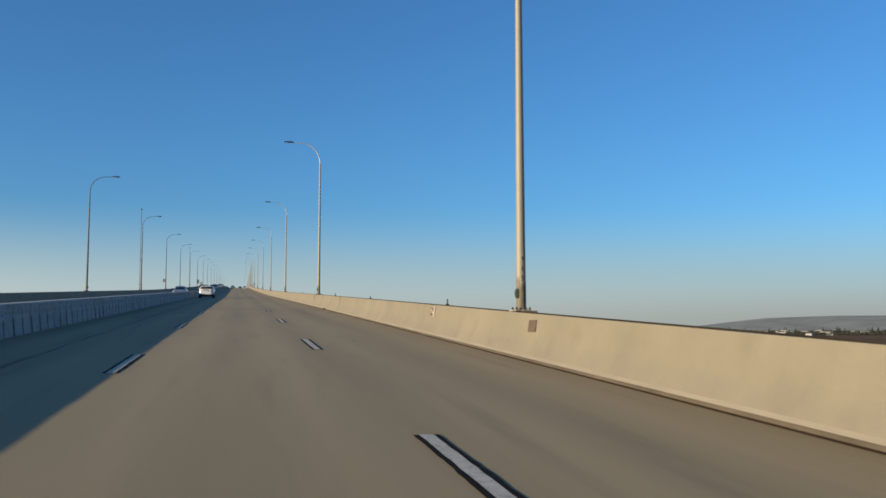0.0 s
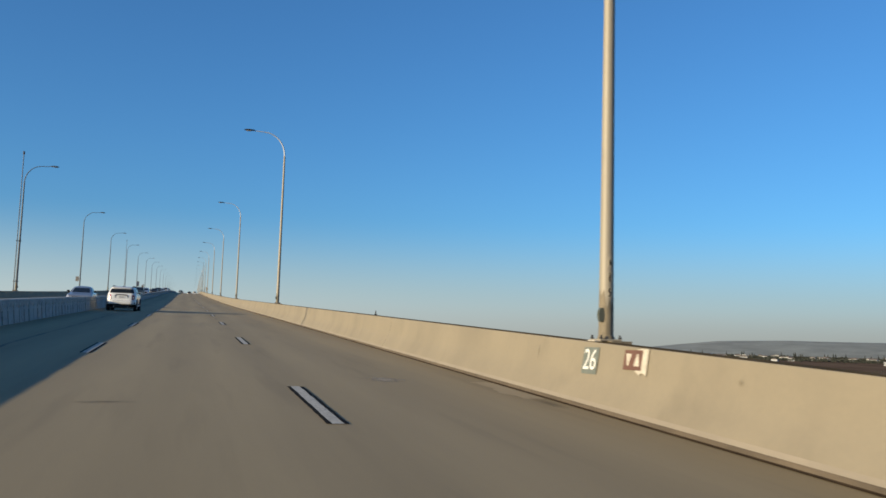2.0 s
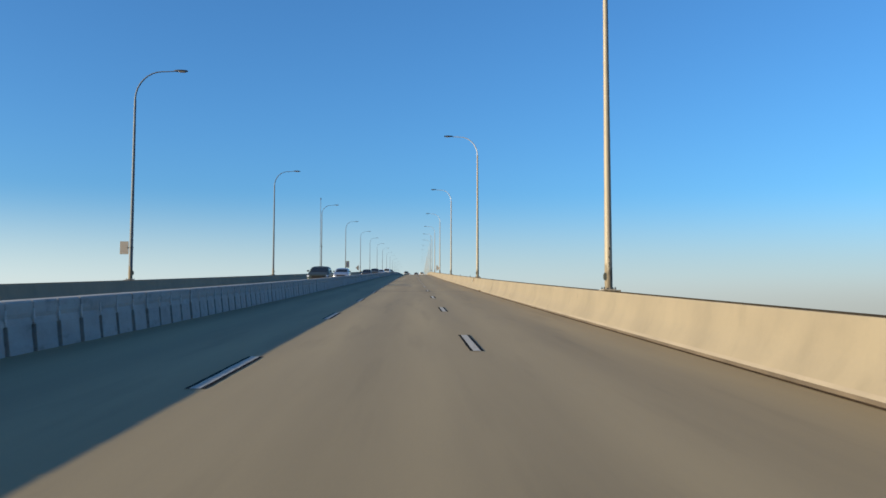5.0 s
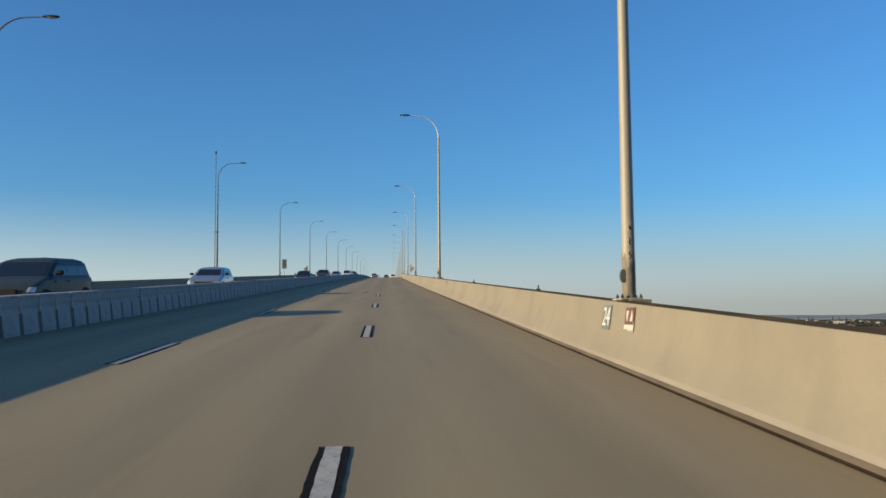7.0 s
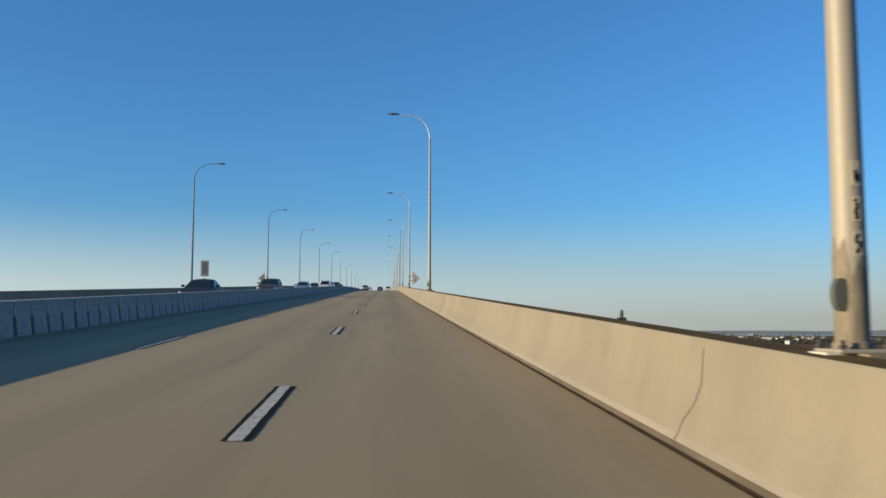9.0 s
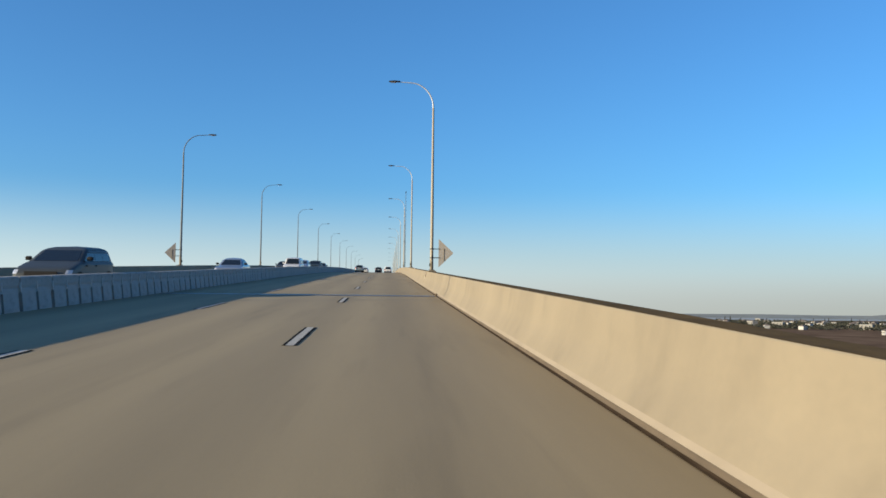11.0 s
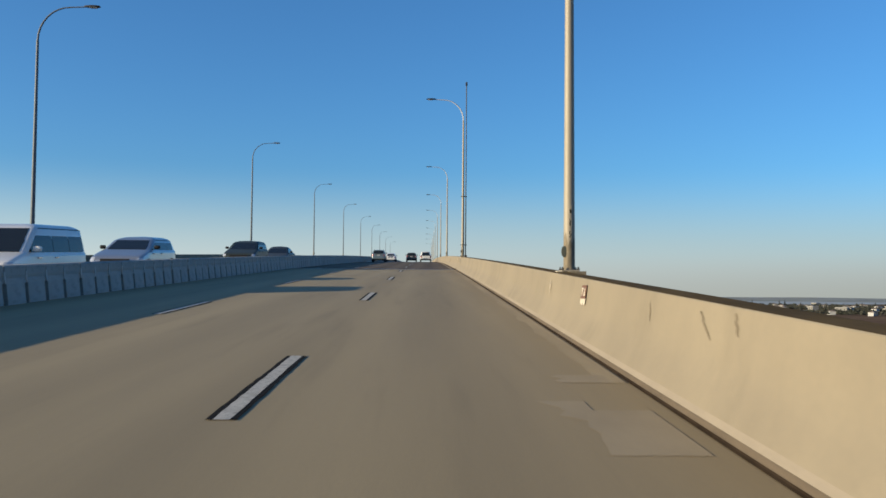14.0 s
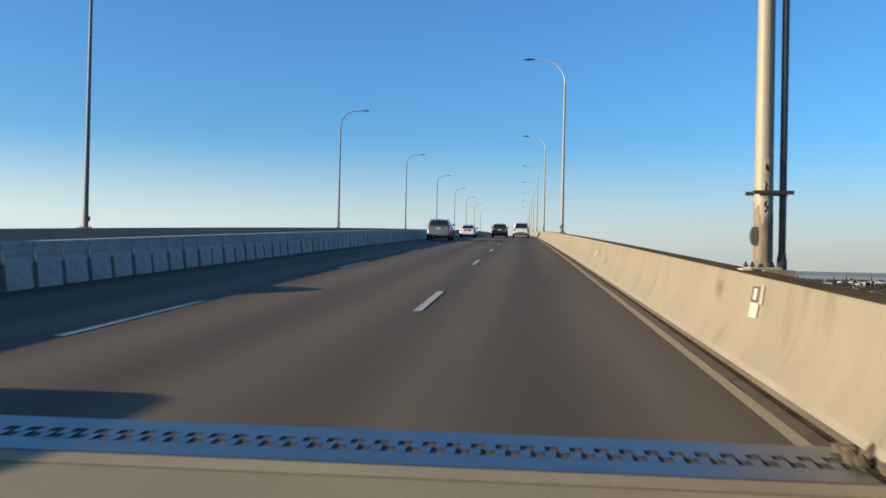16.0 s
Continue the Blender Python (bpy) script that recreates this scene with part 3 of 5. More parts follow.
ob["kind"] = "stuff"


# ---- lamp posts ----
POLE_GAP = 46.983
R_POLES = [7.331 + POLE_GAP * k + d for k, d in enumerate((-0.1, 0.1, -0.7, 0.1, -1.0, -1.7, 1.0, 2.7, 0.4, -0.5, -0.2, -0.1, 0, 0, 0, 0, 0, 0))]
L_POLES = [30.207 + POLE_GAP * k + d for k, d in zip(range(-1, 17), (0, 0.5, -0.3, 0.2, -0.45, -1.3, -0.35, 0.2, 1.5, -0.4, -0.3, 0, 0, 0, 0, 0, 0, 0))]


def lamp_post(steel, arm_steel, label, rise=10.42):
    """Built with its foot at the origin, arm towards -x."""
    root = tagged(new("lamp_post"), label, "lamp post", "bridge lamp posts")
    z1 = rise - H_BAR
    bm = tube(bmesh.new(), [(0, 0, 0.06 + (z1 - 0.06) * i / 8) for i in range(9)], [0.102 - 0.045 * i / 8 for i in range(9)], 14)
    part("pole", bm, steel, root, smooth=40)
    pts = [(0, 0, z1)]
    for k in range(1, 9):
        a = k / 8 * math.pi / 2
        pts.append((-1.35 * (1 - math.cos(a)), 0, z1 + 1.45 * math.sin(a)))
    pts += [(-1.8, 0, z1 + 1.47), (-2.2, 0, z1 + 1.49)]
    bm = tube(bmesh.new(), pts, [0.046 - 0.022 * i / (len(pts) - 1) for i in range(len(pts))], 10)
    part("arm", bm, arm_steel, root, smooth=40)
    zt = z1 + 1.5
    bm = bmesh.new()
    rows = []
    for x, w, t in ((-1.95, 0.04, 0.035), (-2.03, 0.085, 0.06), (-2.25, 0.125, 0.075), (-2.5, 0.135, 0.06), (-2.62, 0.1, 0.03)):
        rows.append([bm.verts.new((x, y * w, zt + z * t)) for y, z in ((-1, -0.45), (-0.8, 0.5), (0, 1), (0.8, 0.5), (1, -0.45), (0, -0.55))])
    for a, b in zip(rows, rows[1:]):
        for q in range(6):
            bm.faces.new((a[q], a[(q + 1) % 6], b[(q + 1) % 6], b[q]))
    bm.faces.new(rows[0])
    bm.faces.new(rows[-1][::-1])
    head = part("lamp_head", bm, M["dark_steel"], root, "dark cobra-head luminaire", smooth=30)
    part("lens", box(bmesh.new(), -2.5, -2.2, -0.09, 0.09, zt - 0.065, zt - 0.038, 0.01), M["lamp_glass"], head)
    part("plinth", box(bmesh.new(), -0.05, 0.26, -0.27, 0.27, -0.9, 0.005, 0.003), M["pole_base"], root, "weathered concrete plinth behind the barrier")
    part("base_plate", box(bmesh.new(), -0.165, 0.165, -0.165, 0.165, 0.005, 0.03, 0.006), steel, root)
    part("collar", tube(bmesh.new(), [(0, 0, 0.03), (0, 0, 0.06), (0, 0, 0.075)], [0.122, 0.12, 0.108], 14), M["pole_base"], root, smooth=40)
    bm, r2 = bmesh.new(), random.Random(5)
    low = [bm.verts.new((0.1035 * math.cos(k * math.tau / 16), 0.1035 * math.sin(k * math.tau / 16), 0.06)) for k in range(16)]
    top = [bm.verts.new((v.co.x * 0.98, v.co.y * 0.98, r2.uniform(0.42, 0.74))) for v in low]
    for k in range(16):
        bm.faces.new((low[k], low[(k + 1) % 16], top[(k + 1) % 16], top[k]))
    part("weathered_foot", bm, M["pole_base"], root, "grey-brown weathered foot of the pole", smooth=40)
    part("mortar_pad", box(bmesh.new(), -0.24, -0.05, -0.13, 0.1, -0.012, 0.014, 0.01), M["whitewash"], root, "pale mortar pad")
    for x in (-0.14, 0.14):
        for y in (-0.14, 0.14):
            bolt = bmesh.new()
            cylinder(bolt, (x, y, 0.03), (x, y, 0.085), 0.014, 6)
            cylinder(bolt, (x, y, 0.033), (x, y, 0.056), 0.026, 6)
            part("bolt", bolt, M["dark_steel"], root)
    bm = bmesh.new()
    ring = [bm.verts.new((-0.102 + 0.046 * math.cos(a), -0.08, 0.36 + 0.1 * math.sin(a))) for a in [k * math.tau / 14 for k in range(14)]]
    back = [bm.verts.new((v.co.x, v.co.y + 0.06, v.co.z)) for v in ring]
    bm.faces.new(ring)
    for q in range(14):
        bm.faces.new((ring[q], ring[(q + 1) % 14], back[(q + 1) % 14], back[q]))
    part("hand_hole_cover", bm, M["cover"], root, "dull oval hand-hole cover")
    for z in (1.1, 0.88, 0.67):
        strip = box(bmesh.new(), -0.022, 0.028, -0.1, -0.08, z - 0.08, z + 0.08, 0.004)
        dec = part("number_strip", strip, M["faded"], root, "faded strip with a dark mark")
        bm = bmesh.new()
        r2 = random.Random(int(z * 100))
        for _ in range(5):                                  # what is left of a peeled figure
            a, b = r2.uniform(-0.012, 0.016), z + r2.uniform(-0.055, 0.055)
            box(bm, a - 0.009, a + 0.009, -0.1025, -0.097, b - r2.uniform(0.006, 0.03), b + r2.uniform(0.006, 0.02))
        part("mark", bm, M["black_paint"], dec)
    return root


post = lamp_post(M["steel"], M["arm_steel"], "tall sunlit beige steel lamp post with curved arm on the barrier")
post.matrix_world = stand(R_POLES[0], U_POLE, H_BAR)
for s in R_POLES[1:]:
    copy_thing(post, stand(s, U_POLE, H_BAR))
post = lamp_post(M["grey_steel"], M["grey_steel"], "tall grey steel lamp post with curved arm across the bridge", 10.08)
post.matrix_world = stand(L_POLES[0], U_LEFT_POLE, H_BAR, 180)
for s in L_POLES[1:]:
    copy_thing(post, stand(s, U_LEFT_POLE, H_BAR, 180))


def camera_mast(s, u, side, top):
    """A thin dark mast clamped to a lamp post, with a small box on top."""
    root = tagged(new("equipment_mast"), "slim dark steel mast strapped to a lamp post", "mast", "equipment masts")
    bm = tube(bmesh.new(), [(0, 0, 0.0), (0, 0, 0.1), (0, 0, 0.2), (0, 0, top)], [0.055, 0.052, 0.038, 0.034], 10)
    part("pole", bm, M["dark_steel"], root, smooth=40)
    for z in (0.8, 4.2):
        part("clamp", box(bmesh.new(), -0.34 if side > 0 else -0.08, 0.08 if side > 0 else 0.34, -0.13, -0.1, z, z + 0.04, 0.004), M["dark_steel"], root)
        part("clamp", box(bmesh.new(), -0.36 if side > 0 else -0.08, 0.08 if side > 0 else 0.36, 0.1, 0.13, z, z + 0.04, 0.004), M["dark_steel"], root)
    part("sensor_box", box(bmesh.new(), -0.07, 0.07, -0.07, 0.07, top - 0.05, top + 0.21, 0.02), M["dark_steel"], root)
    root.matrix_world = stand(s, u + side * 0.2, H_BAR)


camera_mast(R_POLES[9], U_POLE, 1, 12.1)
camera_mast(L_POLES[3], U_LEFT_POLE, -1, 11.65)
camera_mast(L_POLES[6], U_LEFT_POLE, -1, 11.65)


# ---- signs ----
def pennant(s, u, sign, turn):
    """Triangular sheet sign seen from behind, on two arms from the post."""
    root = tagged(new("pennant_sign"), "triangular metal sign seen from its plain back", "sign", "triangular signs")
    bm = bmesh.new()
    tri = [(0.4, 0.8), (0.42, 0.82), (1.235, 0.045), (1.25, 0.01), (1.235, -0.025), (0.42, -0.8), (0.4, -0.78)]
    a = [bm.verts.new((sign * x, 0.0, z)) for x, z in tri]
    b = [bm.verts.new((sign * x, 0.006, z)) for x, z in tri]
    bm.faces.new(a)
    bm.faces.new(b[::-1])
    for q in range(len(tri)):
        bm.faces.new((a[q], a[(q + 1) % len(tri)], b[(q + 1) % len(tri)], b[q]))
    part("plate", bm, M["sign_back"], root)
    for z in (0.25, -0.26):
        x0, x1 = sorted((sign * 0.1, sign * 0.46))
        part("arm", box(bmesh.new(), x0, x1, -0.035, -0.005, z - 0.025, z + 0.025, 0.004), M["dark_steel"], root)
        part("clamp", tube(bmesh.new(), [(0, 0, z - 0.03), (0, 0, z + 0.03)], [0.118, 0.118], 14), M["dark_steel"], root)
        x0, x1 = sorted((sign * 0.46, sign * 0.82))
        part("stiffener", box(bmesh.new(), x0, x1, -0.012, -0.002, z - 0.055, z - 0.04), M["steel"], root)
    x0, x1 = sorted((sign * 0.69, sign * 0.72))
    part("stiffener", box(bmesh.new(), x0, x1, -0.03, -0.013, -0.46, 0.28), M["steel"], root)
    root.matrix_world = stand(s, u, 1.87, turn)


pennant(R_POLES[7], U_POLE, 1, -10)
pennant(L_POLES[8], U_LEFT_POLE, -1, 4)


def post_sign(s, u, w, h, z, post_h):
    root = tagged(new("road_sign"), "narrow grey sign with dark panel on a thin post", "sign")
    part("post", tube(bmesh.new(), [(0, 0, 0), (0, 0, post_h)], [0.035, 0.035], 8), M["steel"], root, smooth=40)
    face = part("plate", box(bmesh.new(), -w / 2, w / 2, -0.05, -0.04, z - h / 2, z + h / 2, 0.003), M["sign_grey"], root)
    part("panel", box(bmesh.new(), -w * 0.27, w * 0.27, -0.056, -0.0505, z - h * 0.36, z + h * 0.38), M["plate_ink"], face)
    root.matrix_world = stand(s, u, H_BAR)


post_sign(317.5, -15.2, 0.72, 1.43, 1.72, 2.4)
sg = tagged(new("pole_plate"), "small grey metal plate strapped to a lamp post", "sign")
part("plate", box(bmesh.new(), -0.55, -0.12, -0.03, -0.02, 1.3, 1.95, 0.004), M["sign_back"], sg)
part("strap", tube(bmesh.new(), [(0, 0, 1.6), (0, 0, 1.65)], [0.115, 0.115], 12), M["dark_steel"], sg)
part("bracket", box(bmesh.new(), -0.2, -0.1, -0.035, -0.005, 1.59, 1.66), M["dark_steel"], sg)
sg.matrix_world = stand(L_POLES[4], U_LEFT_POLE, H_BAR)


def reader_pose(s, z):
    """Plate on the barrier face: its front (-y) towards the road, its x to the reader's right."""
    prof = barrier_profile(1, U_BASE)[2:13]
    zs, us = [a for _, a in prof], [b for b, _ in prof]
    u, lo, hi = (float(np.interp(q, zs, us)) for q in (z, z - 0.15, z + 0.15))
    return stand(s, u - 0.012, z, -90) @ Matrix.Rotation(-math.atan2(hi - lo, 0.3), 4, "X")


def pier_number(s, text, z, size, backing, ink):
    """Stencilled plate; local x runs to the reader's right, the reader stands at -y."""
    root = tagged(new("pier_number"), f"pier number {text} painted on a plate on the barrier", "number plate", "pier numbers")
    w = size * 1.3
    part("plate", box(bmesh.new(), -w / 2, w / 2, -0.004, 0.004, -size * 0.52, size * 0.52), backing, root)
    cu = bpy.data.curves.new("digits", "FONT")
    cu.body, cu.size, cu.align_x, cu.align_y, cu.extrude = text, size * 1.15, "CENTER", "CENTER", 0.001
    tmp = bpy.data.objects.new("digits_tmp", cu)
    scene.collection.objects.link(tmp)
    bpy.context.view_layer.update()
    me = bpy.data.meshes.new_from_object(tmp.evaluated_get(bpy.context.evaluated_depsgraph_get()))
    bpy.data.objects.remove(tmp)
    me.materials.clear()
    me.materials.append(ink)
    d = new("digits", me)
    d.parent = root
    d.matrix_basis = Matrix.Translation((0, -0.008, 0)) @ Matrix.Rotation(radians(90), 4, "X")
    root.matrix_world = reader_pose(s, z)


def tag_plate(s, z, wide, brown=False, wash="under"):
    """Weathered tag: a red-brown plate with two pale pointed marks and flaking whitewash beside or under it, or all brown."""
    root = tagged(new("barrier_tag"), "faded brown plate on the barrier face" if brown else "red-brown plate with pale marks and flaking whitewash on the barrier face", "tag", "barrier tags")
    high = wide * 0.52
    if brown:
        part("plate", box(bmesh.new(), -wide / 2, wide / 2, -0.004, 0.004, -high / 2, high / 2), M["brown_patch"], root)
    else:
        r2 = random.Random(int(s * 10))
        x0, x1, z0, z1 = (-wide * 0.54, wide * 0.54, -high * 0.8, -high * 0.35) if wash == "under" else (wide * 0.2, wide * 0.8, -high * 0.6, high * 0.66)
        bm = bmesh.new()
        n = 9
        low = [bm.verts.new((x0 + (x1 - x0) * k / n, -0.004, z0 + r2.uniform(-0.03, 0.02))) for k in range(n + 1)]
        top = [bm.verts.new((x0 + (x1 - x0) * k / n, -0.004, z1 + r2.uniform(-0.01, 0.02))) for k in range(n + 1)]
        for k in range(n):
            bm.faces.new((low[k], low[k + 1], top[k + 1], top[k]))
        part("whitewash", bm, M["whitewash"], root, "flaking whitewash")
        plate = part("plate", box(bmesh.new(), -wide / 2, wide / 2, -0.008, 0.0, -high * 0.45, high * 0.6, 0.002), M["plate_brown"], root)
        for cx, flip in ((-wide * 0.24, 1), (wide * 0.25, -1)):
            bm = bmesh.new()
            w, h = wide * 0.15, high * 0.32
            tri = [(cx - w, flip * h), (cx + w, flip * h), (cx + w * 0.25, -flip * h), (cx - w * 0.25, -flip * h)]
            f = bm.faces.new([bm.verts.new((x, -0.0095, q + high * 0.08)) for x, q in tri])
            ex = bmesh.ops.extrude_face_region(bm, geom=[f])["geom"]
            bmesh.ops.translate(bm, verts=[v for v in ex if isinstance(v, bmesh.types.BMVert)], vec=(0, -0.0015, 0))
            part("mark", bm, M["whitewash"], plate, "pale pointed mark")
    root.matrix_world = reader_pose(s, z)


def number_tag(s, z):
    """Dark square tag with a pale mark over a whitewashed patch."""
    root = tagged(new("barrier_tag"), "dark square tag over a white patch on the barrier face", "tag", "barrier tags")
    part("plate", box(bmesh.new(), -0.2, 0.2, -0.004, 0.004, 0.0, 0.17), M["tag_pale"], root)
    part("panel", box(bmesh.new(), -0.18, 0.1, -0.006, -0.0043, 0.01, 0.16), M["brown_patch"], root)
    part("mark", box(bmesh.new(), -0.09, 0.0, -0.009, -0.0063, 0.035, 0.135), M["sign_white"], root)
    part("whitewash", box(bmesh.new(), -0.17, 0.1, -0.004, 0.002, -0.13, -0.002), M["whitewash"], root, "flaking whitewash")
    root.matrix_world = reader_pose(s, z)


def stain(s, u, along, across, mat, turn=0.0, z=0.0035):
    """A thin patch lying on the deck."""
    bm = bmesh.new()
    uv = bm.loops.layers.uv.new("patch")
    for i in range(4):
        for j in range(4):
            q = [(i / 2 - 1, j / 2 - 1), (i / 2 - 0.5, j / 2 - 1), (i / 2 - 0.5, j / 2 - 0.5), (i / 2 - 1, j / 2 - 0.5)]
            f = bm.faces.new([bm.verts.new((a * across / 2, b * along / 2, 0)) for a, b in q])
            for lp, ab in zip(f.loops, q):
                lp[uv].uv = ab
    ob = put("deck_stain", bm, M[mat], m=stand(s, u, z, turn, True))
    tagged(ob, "pale worn repair patch on the deck" if mat == "stain_pale" else "dark oily stain on the deck", "stain", "deck stains", "structure")


for row in ((57.4, 1.6, 1.2, 0.9, "stain_pale", 0), (54.0, -2.4, 0.35, 1.0, "stain_dark", 4), (54.3, 3.15, 1.6, 0.35, "stain_dark", 0),
            (36.4, 3.0, 1.8, 0.5, "stain_dark", 0),
            (236.3, -0.82, 4.4, 0.7, "stain_dark", -7), (236.9, -0.74, 2.4, 0.5, "stain_dark", -7), (235.2, -0.95, 1.6, 0.6, "stain_dark", -10),
            (357.6, 1.2, 0.9, 2.2, "stain_dark", -3), (355.2, 2.7, 2.6, 1.0, "stain_dark", 18),
            (361.7, 2.35, 0.35, 0.5, "stain_dark", 12), (345.5, 3.0, 1.6, 0.5, "stain_pale", 0),
            (417.7, 2.85, 1.4, 0.7, "stain_pale", 0)):
    stain(*row)


def repair_patch(s0, s1, u0, u1, seed):
    """Pale resurfaced strip with a ragged inner edge."""
    bm, r2 = bmesh.new(), random.Random(seed)
    n = max(4, int((s1 - s0) * 5))
    rows = []
    for k in range(n + 1):
        s = s0 + (s1 - s0) * k / n
        rows.append([bm.verts.new(at(s, u, 0.0032)) for u in (u0 + r2.uniform(-0.1, 0.1), (u0 + u1) / 2, u1)])
    for a, b in zip(rows, rows[1:]):
        for q in range(2):
            bm.faces.new((a[q], a[q + 1], b[q + 1], b[q]))
    tagged(put("repair_patch", bm, M["patch"]), "pale ragged concrete repair beside the gutter", "repair patch", "repair patches", "structure")


for i, row in enumerate(((364.3, 367.1, 2.65, 3.33), (361.1, 363.2, 2.7, 3.33), (363.2, 364.3, 3.1, 3.33), (359.1, 359.9, 2.35, 3.33), (359.9, 361.1, 3.12, 3.33),
                         (373.1, 374.6, 2.55, 3.2), (374.6, 375.0, 2.45, 2.75), (376.0, 376.5, 2.75, 3.3), (371.0, 371.25, 2.6, 3.1), (371.6, 371.8, 2.75, 3.15), (417.2, 417.42, 2.65, 3.2), (418.15, 418.32, 2.6, 3.1), (54.8, 57.2, 3.0, 3.33))):
    repair_patch(*row, i)


def face_stain(s, z, wide, high, mat):
    """A discoloured patch on the barrier face."""
    bm = bmesh.new()
    uv = bm.loops.layers.uv.new("patch")
    for i in range(3):
        for j in range(4):
            q = [(i / 1.5 - 1, j / 2 - 1), (i / 1.5 - 1 / 3, j / 2 - 1), (i / 1.5 - 1 / 3, j / 2 - 0.5), (i / 1.5 - 1, j / 2 - 0.5)]
            f = bm.faces.new([bm.verts.new((a * wide / 2, 0, b * high / 2)) for a, b in q])
            for lp, ab in zip(f.loops, q):
                lp[uv].uv = ab
    tagged(put("barrier_stain", bm, M[mat], m=reader_pose(s, z)), "faint discoloured patch on the barrier face", "stain", "barrier stains", "structure")


for row in ((331.0, 0.6, 0.3, 0.34, "stain_pale"), (55.8, 0.6, 0.1, 0.34, "stain_rust"), (50.7, 0.62, 0.12, 0.12, "stain_rust"), (309.8, 0.6, 0.14, 0.4, "stain_rust"),
            (208.5, 0.62, 0.1, 0.1, "stain_rust"), (356.0, 0.7, 0.1, 0.1, "stain_rust"), (354.0, 0.58, 0.08, 0.08, "stain_rust"), (388.6, 0.7, 0.06, 0.22, "stain_rust"),
            (399.2, 0.76, 0.14, 0.1, "stain_rust"), (383.0, 0.6, 0.3, 0.36, "stain_pale"), (365.3, 0.73, 0.06, 0.2, "stain_rust"), (367.2, 0.55, 0.14, 0.16, "stain_rust"), (445.4, 0.5, 2.4, 0.66, "stain_pale"), (442.4, 0.4, 0.7, 0.25, "stain_rust"), (443.0, 0.56, 0.4, 0.24, "stain_rust"), (429.8, 0.62, 0.6, 0.34, "stain_rust"), (150.5, 0.62, 0.1, 0.3, "stain_rust"), (262.0, 0.6, 0.12, 0.36, "stain_rust")):
    face_stain(*row)


# ---- piers under the deck, one at each second joint and midway ----
def pier(s):
    """Two tapered columns and a cap beam under the girders."""
    root = tagged(new("bridge_pier"), "plain concrete two-column pier under the bridge deck", "pier", "bridge piers", kind="structure")
    top = at(s, 0, -2.62).z
    centre = at(s, -5.6)
    cap = part("cap_beam", box(bmesh.new(), -9.4, 9.4, -1.1, 1.1, -1.6, 0.0, 0.08), M["barrier"], root)
    for x in (-5.6, 5.6):
        bm = bmesh.new()
        low, high = GROUND_Z - top - 0.5, -1.6
        for z0, w in ((low, 1.25), (high, 0.95)):
            for a, b in ((-1, -1), (1, -1), (1, 1), (-1, 1)):
                bm.verts.new((x + a * w, b * w, z0))
        bm.verts.ensure_lookup_table()
        for q in range(4):
            bm.faces.new([bm.verts[k] for k in (q, (q + 1) % 4, 4 + (q + 1) % 4, 4 + q)])
        bm.faces.new([bm.verts[k] for k in (3, 2, 1, 0)])
        bm.faces.new([bm.verts[k] for k in (4, 5, 6, 7)])
        part("column", bm, M["barrier"], root)
    root.matrix_world = Matrix.Translation((centre.x, centre.y, top)) @ Matrix.Rotation(-float(np.interp(s, S, _h)), 4, "Z")


for k in range(-2, 18):
    pier(42.7 + 70.2 * k)


pier_number(R_POLES[1] - 0.4, "26", 0.60, 0.34, M["sign_grey"], M["sign_white"])
pier_number(R_POLES[4] - 0.3, "24", 0.60, 0.34, M["sign_grey"], M["sign_white"])
pier_number(R_POLES[7] - 0.95, "22", 0.6, 0.32, M["whitewash"], M["sign_grey"])
pier_number(423.5, "21", 0.62, 0.3, M["tag_pale"], M["sign_grey"])
for s, z, wide, brown in ((R_POLES[1] - 1.55, 0.67, 0.44, False), (13.9, 0.64, 0.38, False), (R_POLES[4] - 1.5, 0.66, 0.42, False), (R_POLES[7] - 1.6, 0.66, 0.4, False),
                          (227.9, 0.68, 0.29, False), (379.8, 0.65, 0.34, False), (5.3, 0.62, 0.42, True)):
    tag_plate(s, z, wide, brown, "beside" if s < 60 else "under")
number_tag(R_POLES[9] - 1.4, 0.6)


# ---- cars ----
def lerp_table(table, z):
    zs, vs = [a for a, _ in table], [b for _, b in table]
    return float(np.interp(z, zs, vs))


def outline(hw, yr, yf, r, n=5, m=6):
    """Rounded plan outline, counter-clockwise from the rear right corner."""
    r = min(r, hw * 0.95, (yf - yr) * 0.45)
    pts = []
    corners = ((hw - r, yr + r, -90), (hw - r, yf - r, 0), (-hw + r, yf - r, 90), (-hw + r, yr + r, 180))
    for i, (cx, cy, a0) in enumerate(corners):
        for k in range(n):
            a = radians(a0 + 90 * k / (n - 1))
            pts.append((cx + r * math.cos(a), cy + r * math.sin(a)))
        nx, ny, na = corners[(i + 1) % 4]
        p, q = pts[-1], (nx + r * math.cos(radians(na)), ny + r * math.sin(radians(na)))
        for k in range(1, m):
            pts.append((p[0] + (q[0] - p[0]) * k / m, p[1] + (q[1] - p[1]) * k / m))
    return pts


